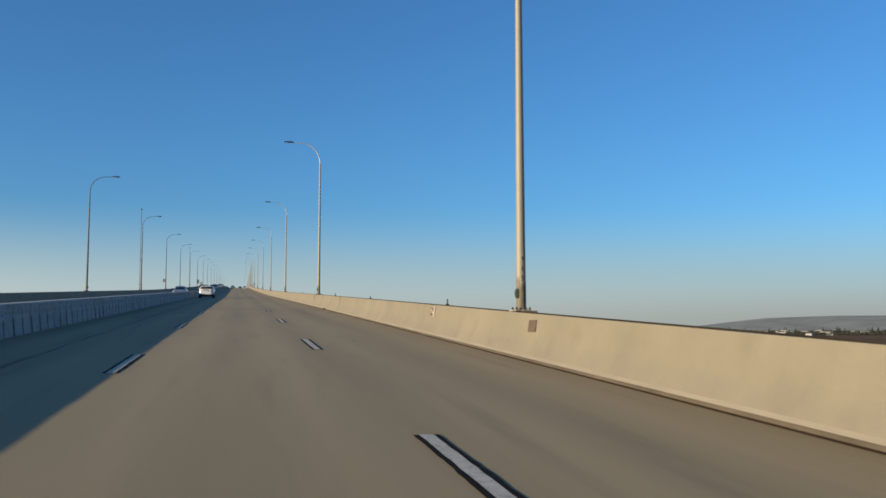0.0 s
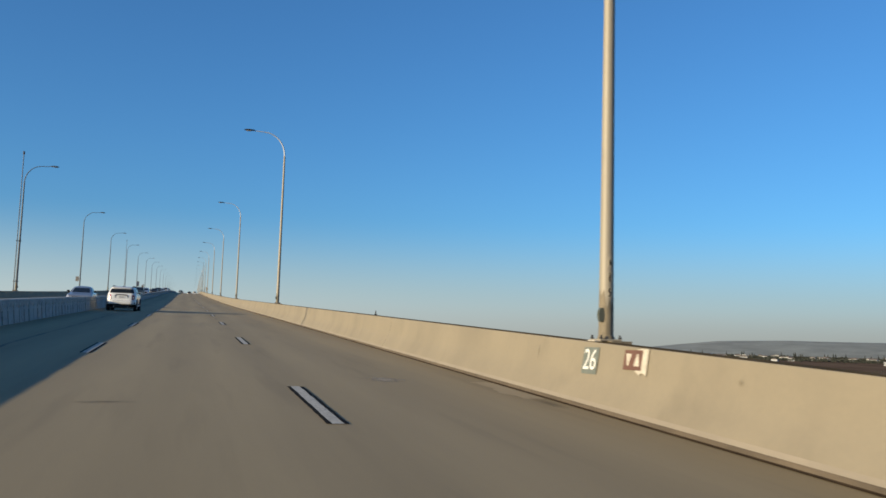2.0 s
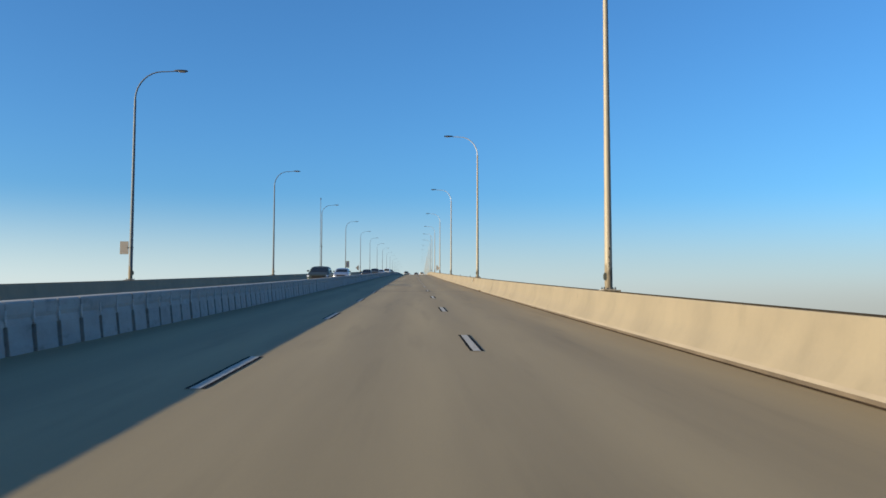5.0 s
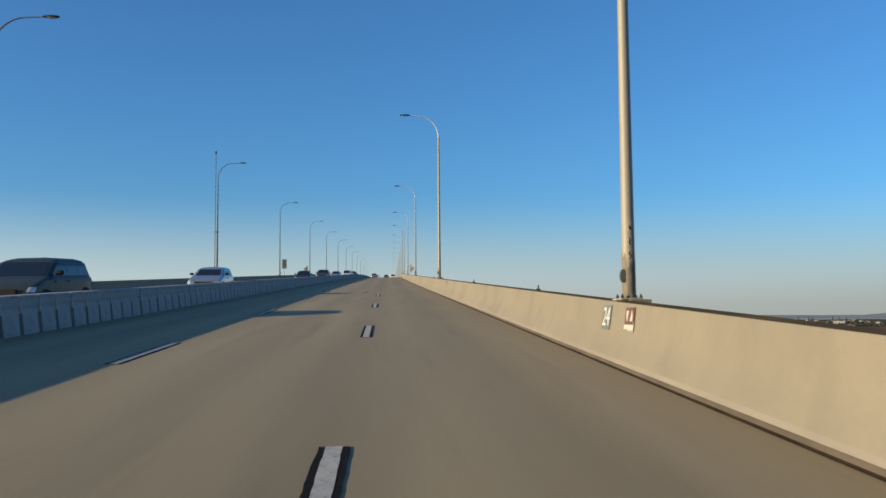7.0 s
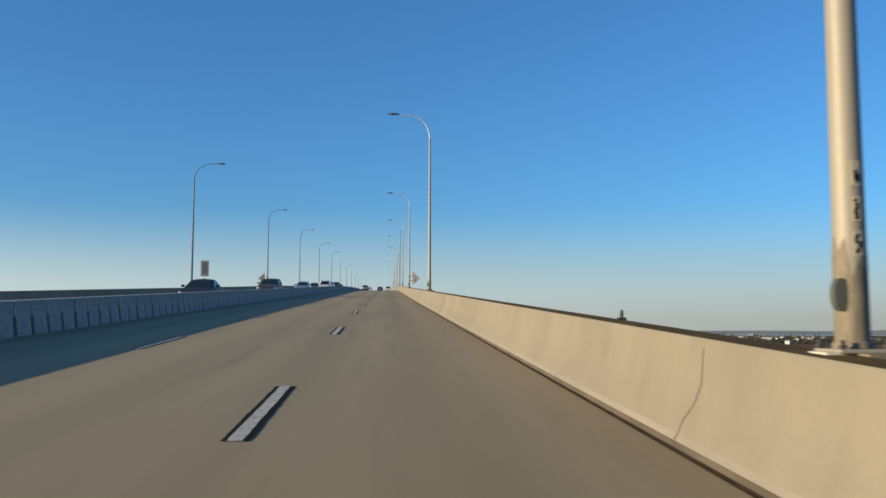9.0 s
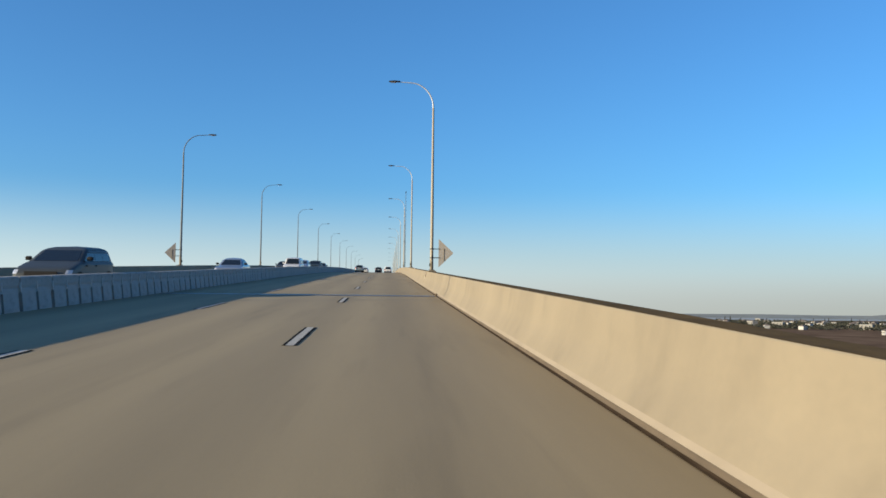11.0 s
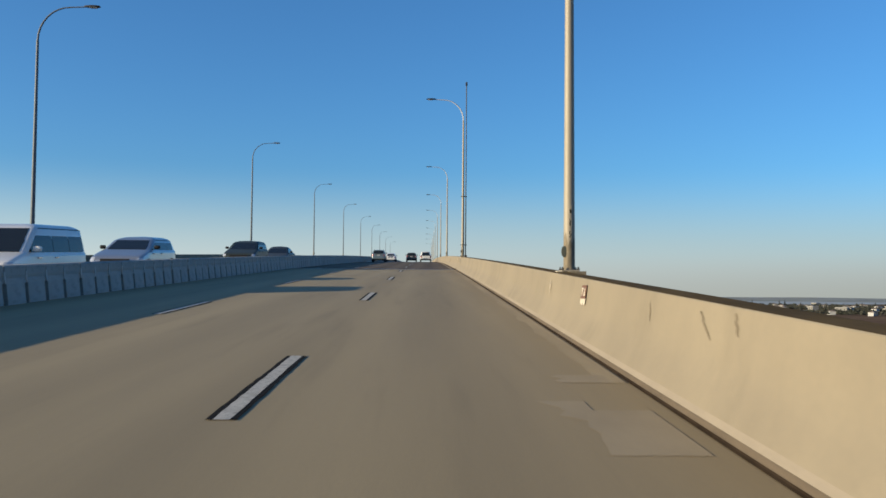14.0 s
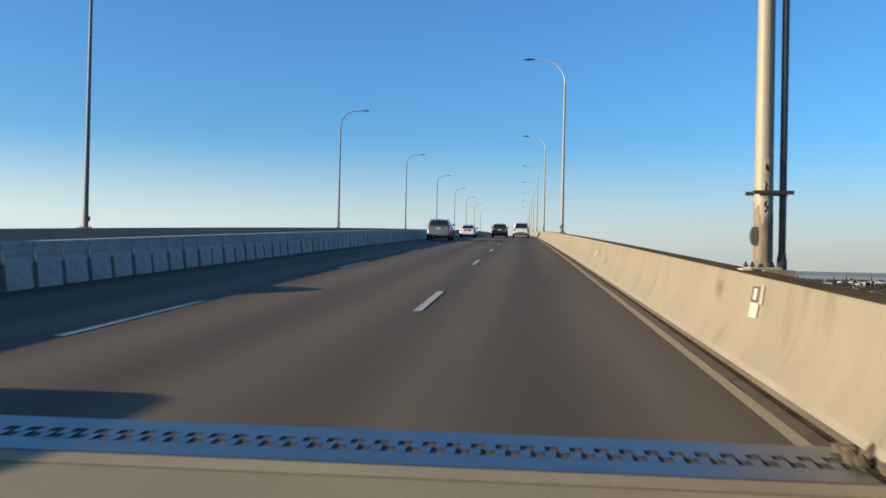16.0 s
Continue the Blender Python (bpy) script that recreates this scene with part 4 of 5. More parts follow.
def wheel(radius, width):
    tyre = bmesh.new()
    prof = [(0.67, -0.5), (0.92, -0.5), (1.0, -0.38), (1.0, 0.38), (0.92, 0.5), (0.67, 0.5)]
    n = 22
    rows = [[tyre.verts.new((w * width, radius * f * math.cos(k * math.tau / n), radius * f * math.sin(k * math.tau / n))) for f, w in prof] for k in range(n)]
    for k in range(n):
        a, b = rows[k], rows[(k + 1) % n]
        for q in range(len(prof)):
            tyre.faces.new((a[q], a[(q + 1) % len(prof)], b[(q + 1) % len(prof)], b[q]))
    rim = bmesh.new()
    hub = 0.68 * radius
    for k in range(5):
        a = k * math.tau / 5
        p = [(0.02, 0.16), (0.02, -0.16), (1.0, -0.13), (1.0, 0.13)]
        for x in (width * 0.42, -width * 0.42):
            f = [rim.verts.new((x, hub * (r * math.cos(a) - w * math.sin(a)), hub * (r * math.sin(a) + w * math.cos(a)))) for r, w in p]
            rim.faces.new(f)
    tube(rim, [(-width * 0.4, 0, 0), (width * 0.4, 0, 0)], [hub * 0.3, hub * 0.3], 12)
    ring = [[rim.verts.new((x, rr * hub * math.cos(k * math.tau / n), rr * hub * math.sin(k * math.tau / n))) for x, rr in ((width * 0.44, 1.02), (width * 0.42, 0.9), (-width * 0.42, 0.9), (-width * 0.44, 1.02))] for k in range(n)]
    for k in range(n):
        a, b = ring[k], ring[(k + 1) % n]
        for q in range(3):
            rim.faces.new((a[q], a[q + 1], b[q + 1], b[q]))
    return tyre, rim


def car(name, label, kind, color, L, W, H, s, u, turn=0.0, rails=False, plate=True):
    """A car of one of four shapes, rear at -y. kind: hatch (tall, upright tail), sedan, pickup, van."""
    root = tagged(new(name), label, "car" if kind != "pickup" else "pickup truck")
    body_m = PAINT[color]
    hw, h2 = W / 2, L / 2
    clear, belt = {"hatch": (0.24, H * 0.695), "sedan": (0.17, H * 0.66), "van": (0.24, H * 0.58), "pickup": (0.3, H * 0.6)}[kind]
    nose = belt - {"hatch": 0.24, "sedan": 0.2, "van": 0.2, "pickup": 0.16}[kind]
    R = 0.222 * H if kind == "hatch" else 0.325
    if kind == "pickup":
        R = 0.39
    rear = {"hatch": [(clear, -h2 + 0.14), (0.36, -h2 + 0.02), (0.55, -h2), (0.68, -h2 + 0.035), (belt - 0.1, -h2 + 0.07), (belt, -h2 + 0.11), (H - 0.13, -h2 + 0.25), (H - 0.04, -h2 + 0.3), (H, -h2 + 0.46)],
            "van": [(clear, -h2 + 0.1), (0.45, -h2), (belt, -h2 + 0.02), (H - 0.12, -h2 + 0.12), (H, -h2 + 0.22)],
            "sedan": [(clear, -h2 + 0.15), (0.35, -h2 + 0.02), (0.6, -h2), (belt - 0.1, -h2 + 0.06), (belt - 0.005, -h2 + 0.1), (belt + 0.01, -h2 + 0.5), (H - 0.1, -h2 + 1.25), (H, -h2 + 1.6)],
            "pickup": [(clear, -h2 + 0.1), (0.5, -h2), (belt - 0.02, -h2 + 0.02), (belt - 0.01, -h2 + 0.03), (belt + 0.01, -h2 + 1.75), (H - 0.1, -h2 + 1.85), (H, -h2 + 2.05)]}[kind]
    cowl = h2 - {"hatch": 1.2, "sedan": 1.35, "pickup": 1.5, "van": 1.0}[kind]
    front = [(clear, h2 - 0.15), (0.4, h2 - 0.01), (0.55, h2), (nose - 0.12, h2 - 0.05), (nose, h2 - 0.2), (nose + 0.08, h2 - 0.45), (belt - 0.03, cowl + 0.2), (belt + 0.02, cowl - 0.02), (H - 0.1, cowl - 0.85), (H, cowl - 1.25)]
    side = [(clear, hw - 0.09), (0.34, hw - 0.025), (0.6, hw), (belt - 0.06, hw - 0.02), (belt, hw - 0.06), (H - 0.14, hw - 0.225), (H - 0.05, hw - 0.29), (H, hw - 0.44)]
    if kind in ("hatch", "van"):
        side[-3:] = [(H - 0.14, hw - 0.165), (H - 0.07, hw - 0.22), (H, hw - 0.42)]
    corner = [(clear, 0.16), (0.6, 0.2), (belt, 0.17), (H - 0.1, 0.16), (H, 0.2)]
    zs = sorted({clear, 0.32, 0.42, 0.6, belt - 0.2, belt - 0.1, nose - 0.12, nose - 0.05, nose, nose + 0.04, nose + 0.08, nose + 0.12, belt - 0.04, belt - 0.03, belt - 0.005, belt + 0.01, belt + 0.02, belt + 0.05, (belt + H) / 2, H - 0.14, H - 0.06, H - 0.02, H})
    bm = bmesh.new()
    rows = []
    for z in zs:
        rows.append([bm.verts.new((x, y, z)) for x, y in outline(lerp_table(side, z), lerp_table(rear, z), lerp_table(front, z), lerp_table(corner, z))])
    n = len(rows[0])
    for a, b in zip(rows, rows[1:]):
        for q in range(n):
            bm.faces.new((a[q], a[(q + 1) % n], b[(q + 1) % n], b[q]))
    top = bm.faces.new(rows[-1])
    bm.faces.new(rows[0][::-1])
    r = bmesh.ops.poke(bm, faces=[top])
    for v in r["verts"]:
        v.co.z += 0.035
    part("body", bm, body_m, root, smooth=38)

    def sheet(pn, quads, mat, parent=None, lab=""):
        b2 = bmesh.new()
        for q in quads:
            b2.faces.new([b2.verts.new(p) for p in q])
        ob = part(pn, b2, mat, parent or root, lab)
        return ob

    # black pillars under the side glass
    for sx in (-1, 1):
        zz = [belt + 0.02, (belt + H - 0.1) / 2, H - 0.1]
        ye = {"hatch": -h2 + 0.5, "van": -h2 + 0.3, "sedan": -h2 + 1.5, "pickup": -h2 + 2.1}[kind]
        sheet_q = []
        for z0, z1 in zip(zz, zz[1:]):
            x0, x1 = sx * (lerp_table(side, z0) + 0.003), sx * (lerp_table(side, z1) + 0.003)
            sheet_q.append([(x0, ye, z0), (x0, lerp_table(front, z0) - 0.19, z0), (x1, lerp_table(front, z1) - 0.19, z1), (x1, ye, z1)])
        sheet("pillar_trim", sheet_q, M["trim"])
    # glazing follows the body a few millimetres proud
    g0, g1 = belt + 0.03, H - 0.115
    gm = (g0 + g1) / 2
    o = 0.006
    yr0 = {"hatch": -h2 + 0.42, "van": -h2 + 0.2, "sedan": -h2 + 1.35, "pickup": -h2 + 1.98}[kind]
    for sx in (-1, 1):
        sp = [yr0, yr0 + (cowl - 0.45 - yr0) * (0.3 if kind in ("hatch", "van") else 0.0), yr0 + (cowl - 0.45 - yr0) * 0.62, cowl - 0.12]
        for a, b in zip(sp, sp[1:]):
            if b - a < 0.2:
                continue
            last, first = b == sp[-1], a == sp[0]
            q = []
            for z0, z1 in ((g0, gm), (gm, g1)):
                ya0, ya1 = a + 0.03, a + 0.03
                if first and kind in ("sedan",):
                    ya0, ya1 = a - 0.45 + (z0 - g0) * 1.3, a - 0.45 + (z1 - g0) * 1.3
                yb0 = lerp_table(front, z0) - 0.16 if last else b
                yb1 = lerp_table(front, z1) - 0.16 if last else b
                x0, x1 = sx * (lerp_table(side, z0) + o), sx * (lerp_table(side, z1) + o)
                q.append([(x0, ya0, z0), (x0, max(yb0, ya0 + 0.02), z0), (x1, max(yb1, ya1 + 0.02), z1), (x1, ya1, z1)])
            sheet("side_window", q, M["car_glass"])
    for pn, tab, sgn in (("rear_window", rear, -1), ("windscreen", front, 1)):
        q = []
        for z0, z1 in ((g0, gm), (gm, g1)):
            w0, w1 = lerp_table(side, z0) - 0.16, lerp_table(side, z1) - 0.14
            y0, y1 = lerp_table(tab, z0) + sgn * 0.012, lerp_table(tab, z1) + sgn * 0.012
            q.append([(-w0, y0, z0), (w0, y0, z0), (w1, y1, z1), (-w1, y1, z1)])
        sheet(pn, q, M["car_glass"])
    # lower cladding and bumpers
    b2 = bmesh.new()
    rr = []
    for z, e in ((clear - 0.02, -0.01), (clear + 0.02, 0.012), (clear + 0.14, 0.012), (clear + 0.18, 0.004)):
        rr.append([b2.verts.new((x * (1 + e / hw), y * (1 + e / h2), z)) for x, y in outline(lerp_table(side, z), lerp_table(rear, z), lerp_table(front, z), 0.17)])
    for a, b in zip(rr, rr[1:]):
        for q in range(n):
            b2.faces.new((a[q], a[(q + 1) % n], b[(q + 1) % n], b[q]))
    part("lower_cladding", b2, M["trim"], root, "black plastic cladding", smooth=40)
    # wheels
    base = {"hatch": (-h2 + 0.78, h2 - 0.85), "sedan": (-h2 + 1.0, h2 - 0.92), "pickup": (-h2 + 1.25, h2 - 0.95), "van": (-h2 + 0.95, h2 - 0.9)}[kind]
    for wy in base:
        for sx in (-1, 1):
            arch = bmesh.new()
            ring = []
            for k in range(17):
                a = math.pi * k / 16
                for rad, x in ((R + 0.11, hw + 0.006), (R + 0.105, hw + 0.02), (R + 0.05, hw + 0.02)):
                    ring.append(arch.verts.new((sx * x, wy + rad * math.cos(a), max(R + rad * math.sin(a), clear))))
            for k in range(16):
                for q in range(2):
                    i = k * 3 + q
                    arch.faces.new((ring[i], ring[i + 1], ring[i + 4], ring[i + 3]))
            part("wheel_arch", arch, M["trim"] if kind != "sedan" else body_m, root)
            well = bmesh.new()
            c0 = [well.verts.new((sx * (hw + 0.007), wy + (R + 0.07) * math.cos(k * math.tau / 20), max(R + (R + 0.07) * math.sin(k * math.tau / 20), 0.12))) for k in range(20)]
            well.faces.new(c0)
            part("wheel_well", well, M["tyre"], root)
            ty, ri = wheel(R, 0.22)
            t_ob = part("wheel", ty, M["tyre"], root, smooth=40)
            part("rim", ri, M["rim"], t_ob, smooth=30)
            t_ob.matrix_basis = Matrix.Translation((sx * (hw - 0.082), wy, R))
    # lights
    zl = belt - 0.17
    for sx in (-1, 1):
        th = {"hatch": 0.3, "pickup": 0.3, "van": 0.34, "sedan": 0.15}[kind]
        for lname, mat, zc, hh, ids, lean in (("tail_light", M["tail"], zl - 0.02, th, (35, 34, 33, 32, 31) if sx < 0 else (39, 0, 1, 2, 3), 0.75), ("head_light", M["head"], nose - 0.08, 0.13, (20, 21, 22, 23) if sx < 0 else (14, 13, 12, 11), 0.0)):
            b3 = bmesh.new()
            rows3 = []
            for z in [zc - hh / 2 + hh * q / 4 for q in range(5)]:
                pts = outline(lerp_table(side, z) + 0.007, lerp_table(rear, z) - 0.007, lerp_table(front, z) + 0.007, lerp_table(corner, z))
                line = [pts[i] for i in ids]
                if lean:
                    line[0] = (line[0][0] * (1 - lean) + line[1][0] * lean, line[1][1])
                rows3.append([b3.verts.new((x, y, z)) for x, y in line])
            for r0, r1 in zip(rows3, rows3[1:]):
                for q in range(len(ids) - 1):
                    b3.faces.new((r0[q], r0[q + 1], r1[q + 1], r1[q]))
            lamp = part(lname, b3, mat, root, smooth=60)
            if lname == "tail_light" and kind == "hatch":
                pts = outline(lerp_table(side, zc) + 0.012, lerp_table(rear, zc) - 0.012, lerp_table(front, zc) + 0.012, lerp_table(corner, zc))
                x, y = pts[ids[1]]
                part("reflector", box(bmesh.new(), x - 0.03, x + 0.03, y - 0.012, y + 0.02, zc - 0.05, zc + 0.05, 0.008), M["head"], lamp)
        # door mirror
        mz, my = belt + 0.06, cowl - 0.42
        x0, x1 = sorted((sx * (hw - 0.04), sx * (hw + 0.17)))
        mir = part("door_mirror", box(bmesh.new(), x0, x1, my - 0.06, my + 0.07, mz - 0.02, mz + 0.12, 0.045), M["trim"] if color != "white" else body_m, root, smooth=40)
        x0, x1 = sorted((sx * (hw + 0.02), sx * (hw + 0.14)))
        part("mirror_glass", box(bmesh.new(), x0, x1, my - 0.066, my - 0.061, mz + 0.005, mz + 0.095), M["car_glass"], mir)
        # door handles
        for hy in (-0.05 * L, 0.16 * L):
            x0, x1 = sorted((sx * (hw - 0.02), sx * (hw + 0.03)))
            part("door_handle", box(bmesh.new(), x0, x1, hy - 0.1, hy + 0.1, belt - 0.14, belt - 0.1, 0.01), M["chrome"] if color == "white" else body_m, root)
    yy = lerp_table(front, 0.5)
    part("grille", box(bmesh.new(), -hw * 0.55, hw * 0.55, yy - 0.06, yy + 0.015, 0.42, nose - 0.06, 0.02), M["trim"], root)
    if plate:
        zp = zl - 0.02 if kind in ("hatch", "sedan") else 0.55
        yy = lerp_table(rear, zp) - 0.02
        part("trunk_recess", box(bmesh.new(), -0.36, 0.36, yy - 0.004, yy + 0.05, zp - 0.1, zp + 0.13, 0.012), body_m if kind == "hatch" else M["trim"], root)
        part("trunk_strip", box(bmesh.new(), -0.4, 0.4, yy - 0.014, yy + 0.03, zp + 0.11, zp + 0.16, 0.012), M["trim"] if kind == "hatch" else M["chrome"], root)
        pl = part("number_plate", box(bmesh.new(), -0.17, 0.17, yy - 0.016, yy - 0.009, zp - 0.08, zp + 0.08), M["plate"], root)
        part("bar", box(bmesh.new(), -0.12, 0.12, yy - 0.0195, yy - 0.0165, zp - 0.03, zp + 0.03), M["plate_ink"], pl)
    if rails:
        for sx in (-1, 1):
            x = sx * (hw - 0.29)
            ys = [-h2 + 0.5, -h2 + 0.62, -h2 + 0.85, 0.1, 0.35, 0.47]
            hs = [0.0, 0.055, 0.075, 0.075, 0.055, 0.0]
            part("roof_rail", tube(bmesh.new(), [(x, a, H - 0.03 + b) for a, b in zip(ys, hs)], [0.02] * 6, 8), M["trim"], root, smooth=40)
        part("roof_antenna", tube(bmesh.new(), [(0, -h2 + 0.75, H + 0.01), (0, -h2 + 0.66, H + 0.09)], [0.03, 0.008], 8), M["trim"], root)
        part("roof_spoiler", box(bmesh.new(), -hw + 0.42, hw - 0.42, -h2 + 0.2, -h2 + 0.5, H - 0.065, H - 0.035, 0.014), body_m, root)
        part("rear_wiper", box(bmesh.new(), -0.02, 0.32, lerp_table(rear, g0 + 0.05) - 0.03, lerp_table(rear, g0 + 0.05) - 0.02, g0 + 0.03, g0 + 0.05), M["trim"], root)
        for sx in (-1, 1):
            part("exhaust", tube(bmesh.new(), [(sx * 0.42, -h2 + 0.02, 0.3), (sx * 0.42, -h2 + 0.16, 0.3)], [0.04, 0.04], 10), M["chrome"], root, smooth=40)
    if kind == "pickup":
        part("bed_floor", box(bmesh.new(), -hw + 0.12, hw - 0.12, -h2 + 0.1, -h2 + 1.7, belt - 0.004, belt + 0.006), M["trim"], root)
        part("rear_bumper", box(bmesh.new(), -hw + 0.05, hw - 0.05, -h2 - 0.1, -h2 + 0.06, 0.42, 0.62, 0.02), M["chrome"], root)
    root.matrix_world = stand(s, u, 0.0, turn, True)
    return root


def crossover(label, s, u, turn=0.0):
    """Small rounded crossover: lofted body, black glass band, clad arches, roof rails. Rear at -y."""
    root = tagged(new("compact_suv"), label, "car")
    white, h2 = PAINT["white"], 2.13
    rear = [(0.2, 0.34), (0.3, 0.16), (0.4, 0.06), (0.5, 0.01), (0.58, 0.0), (0.66, 0.015), (0.7, 0.05), (0.74, 0.075), (0.9, 0.085), (1.0, 0.11), (1.08, 0.15), (1.14, 0.19), (1.28, 0.3), (1.4, 0.4), (1.48, 0.46), (1.53, 0.62), (1.55, 0.95)]
    rear = [(z, -h2 + d) for z, d in rear]
    front = [(0.2, 0.25), (0.4, 0.03), (0.6, 0.0), (0.8, 0.06), (0.95, 0.17), (1.01, 0.4), (1.05, 0.8), (1.08, 1.12), (1.14, 1.25), (1.28, 1.48), (1.4, 1.66), (1.48, 1.82), (1.535, 2.05), (1.55, 2.3)]
    front = [(z, h2 - d) for z, d in front]
    side = [(0.2, 0.76), (0.3, 0.84), (0.42, 0.875), (0.6, 0.885), (0.85, 0.882), (1.0, 0.868), (1.08, 0.85), (1.14, 0.83), (1.28, 0.775), (1.4, 0.725), (1.48, 0.68), (1.53, 0.6), (1.55, 0.44)]
    corner = [(0.2, 0.25), (0.6, 0.38), (0.9, 0.36), (1.14, 0.3), (1.4, 0.26), (1.55, 0.3)]

    def ring(z, off=0.0):
        return outline(lerp_table(side, z) + off, lerp_table(rear, z) - off, lerp_table(front, z) + off, lerp_table(corner, z) + off, 7, 8)

    def strip(name, ids, z0, z1, off, mat, parent=root, lab="", soft=0.0, layers=5):
        """A skin over part of the body: outline columns ids between two heights, the end columns shortened by soft."""
        bm = bmesh.new()
        cols = []
        for k, i in enumerate(ids):
            cut = soft if k in (0, len(ids) - 1) else 0.0
            cols.append([bm.verts.new((*ring(z, off)[i], z)) for z in [z0 + cut + (z1 - z0 - 2 * cut) * q / (layers - 1) for q in range(layers)]])
        for a, b in zip(cols, cols[1:]):
            for q in range(layers - 1):
                bm.faces.new((a[q], b[q], b[q + 1], a[q + 1]))
        return part(name, bm, mat, parent, lab, smooth=50)

    bm = bmesh.new()
    zs = [0.2, 0.25, 0.3, 0.36, 0.42, 0.5, 0.58, 0.66, 0.7, 0.74, 0.82, 0.9, 0.96, 1.01, 1.04, 1.06, 1.08, 1.14, 1.2, 1.28, 1.34, 1.4, 1.44, 1.48, 1.51, 1.53, 1.55]
    rows = [[bm.verts.new((x, y, z)) for x, y in ring(z)] for z in zs]
    n = len(rows[0])
    for a, b in zip(rows, rows[1:]):
        for q in range(n):
            bm.faces.new((a[q], a[(q + 1) % n], b[(q + 1) % n], b[q]))
    top = bm.faces.new(rows[-1])
    bm.faces.new(rows[0][::-1])
    for v in bmesh.ops.poke(bm, faces=[top])["verts"]:
        v.co.z += 0.02
    part("body", bm, white, root, smooth=32)
    every = list(range(n)) + [0]
    for ids in (list(range(6, 19)), list(range(30, 43)), list(range(45, 56)) + [0, 1, 2, 3]):
        strip("window_surround", ids, 1.138, 1.402, 0.004, M["trim"], lab="black surround of the windows")
    strip("rear_window", list(range(46, 56)) + [0, 1, 2], 1.145, 1.395, 0.009, M["car_glass"], soft=0.02)
    strip("windscreen", list(range(18, 31)), 1.14, 1.4, 0.009, M["car_glass"])
    strip("lower_cladding", every, 0.24, 0.44, 0.012, M["trim"], lab="black plastic cladding")
    strip("bumper_seam", [43, 44, 45, 46, 47, 48] + list(range(49, 56)) + [0, 1, 2, 3, 4, 5], 0.655, 0.667, 0.003, M["tyre"], layers=2)
    for sx in (-1, 1):
        for f0, f1 in ((0.02, 0.2), (0.24, 0.56), (0.6, 0.97)):
            b2 = bmesh.new()
            cols = []
            for z in (1.15, 1.23, 1.31, 1.39):
                y0, y1 = lerp_table(rear, z) + 0.34, lerp_table(front, z) - 0.26
                x = sx * (lerp_table(side, z) + 0.009)
                cols.append([b2.verts.new((x, y0 + (y1 - y0) * f, z)) for f in (f0, (f0 + f1) / 2, f1)])
            for a, b in zip(cols, cols[1:]):
                for q in range(2):
                    b2.faces.new((a[q], a[q + 1], b[q + 1], b[q]))
            part("side_window", b2, M["car_glass"], root, smooth=60)
        for y in (-0.62, 0.22, 1.12):                        # door shut lines
            b2 = bmesh.new()
            line = [(b2.verts.new((sx * (lerp_table(side, z) + 0.003), y - 0.006, z)), b2.verts.new((sx * (lerp_table(side, z) + 0.003), y + 0.006, z))) for z in (0.46, 0.6, 0.85, 1.0, 1.08, 1.13)]
            for a, b in zip(line, line[1:]):
                b2.faces.new((a[0], a[1], b[1], b[0]))
            part("door_seam", b2, M["tyre"], root)
        x0, x1 = sorted((sx * 0.86, sx * 0.905))
        part("sill_trim", box(bmesh.new(), x0, x1, -0.85, 0.85, 0.3, 0.37, 0.012), M["rim"], root, "pale silver sill trim")
        ids = [45, 46, 47] if sx < 0 else [1, 2, 3]
        strip("lamp_surround", ids, 0.701, 1.059, 0.006, M["chrome"], soft=0.055)
        lamp = strip("tail_light", ids, 0.705, 1.055, 0.014, M["tail"], soft=0.055)
        mid = ring(0.87, 0.016)[ids[1]]
        part("reflector", box(bmesh.new(), mid[0] - 0.028, mid[0] + 0.028, mid[1] - 0.012, mid[1] + 0.012, 0.83, 0.91, 0.006), M["head"], lamp)
        strip("head_light", [33, 32, 31, 30] if sx < 0 else [15, 16, 17, 18], 0.72, 0.9, 0.012, M["head"])
        mid = ring(0.53, 0.0)[45 if sx < 0 else 3]
        part("corner_reflector", tube(bmesh.new(), [(mid[0], mid[1] + 0.02, 0.53), (mid[0], mid[1] - 0.012, 0.53)], [0.055, 0.05], 14), M["trim"], root, "dark round bumper insert", smooth=40)
        x0, x1 = sorted((sx * 0.85, sx * 1.03))
        mir = part("door_mirror", box(bmesh.new(), x0, x1, 0.62, 0.76, 1.1, 1.25, 0.05), white, root, smooth=40)
        x0, x1 = sorted((sx * 0.88, sx * 1.01))
        part("mirror_glass", box(bmesh.new(), x0, x1, 0.611, 0.617, 1.125, 1.225), M["chrome"], mir)
        for hy in (-0.42, 0.42):
            x0, x1 = sorted((sx * 0.845, sx * 0.895))
            part("door_handle", box(bmesh.new(), x0, x1, hy - 0.1, hy + 0.1, 0.99, 1.025, 0.012), M["chrome"], root)
        x = sx * 0.6
        ys, hs = [-1.42, -1.36, -1.26, -1.1, -0.2, 0.15, 0.26, 0.34], [0.0, 0.035, 0.055, 0.06, 0.06, 0.05, 0.03, 0.0]
        part("roof_rail", tube(bmesh.new(), [(x, a, 1.52 + b) for a, b in zip(ys, hs)], [0.028] * 8, 8), M["trim"], root, smooth=40)
        part("exhaust", tube(bmesh.new(), [(sx * 0.42, -h2 + 0.06, 0.29), (sx * 0.42, -h2 + 0.3, 0.29)], [0.042, 0.042], 12), M["chrome"], root, smooth=40)
    # tailgate furniture
    y = lambda z: lerp_table(rear, z)
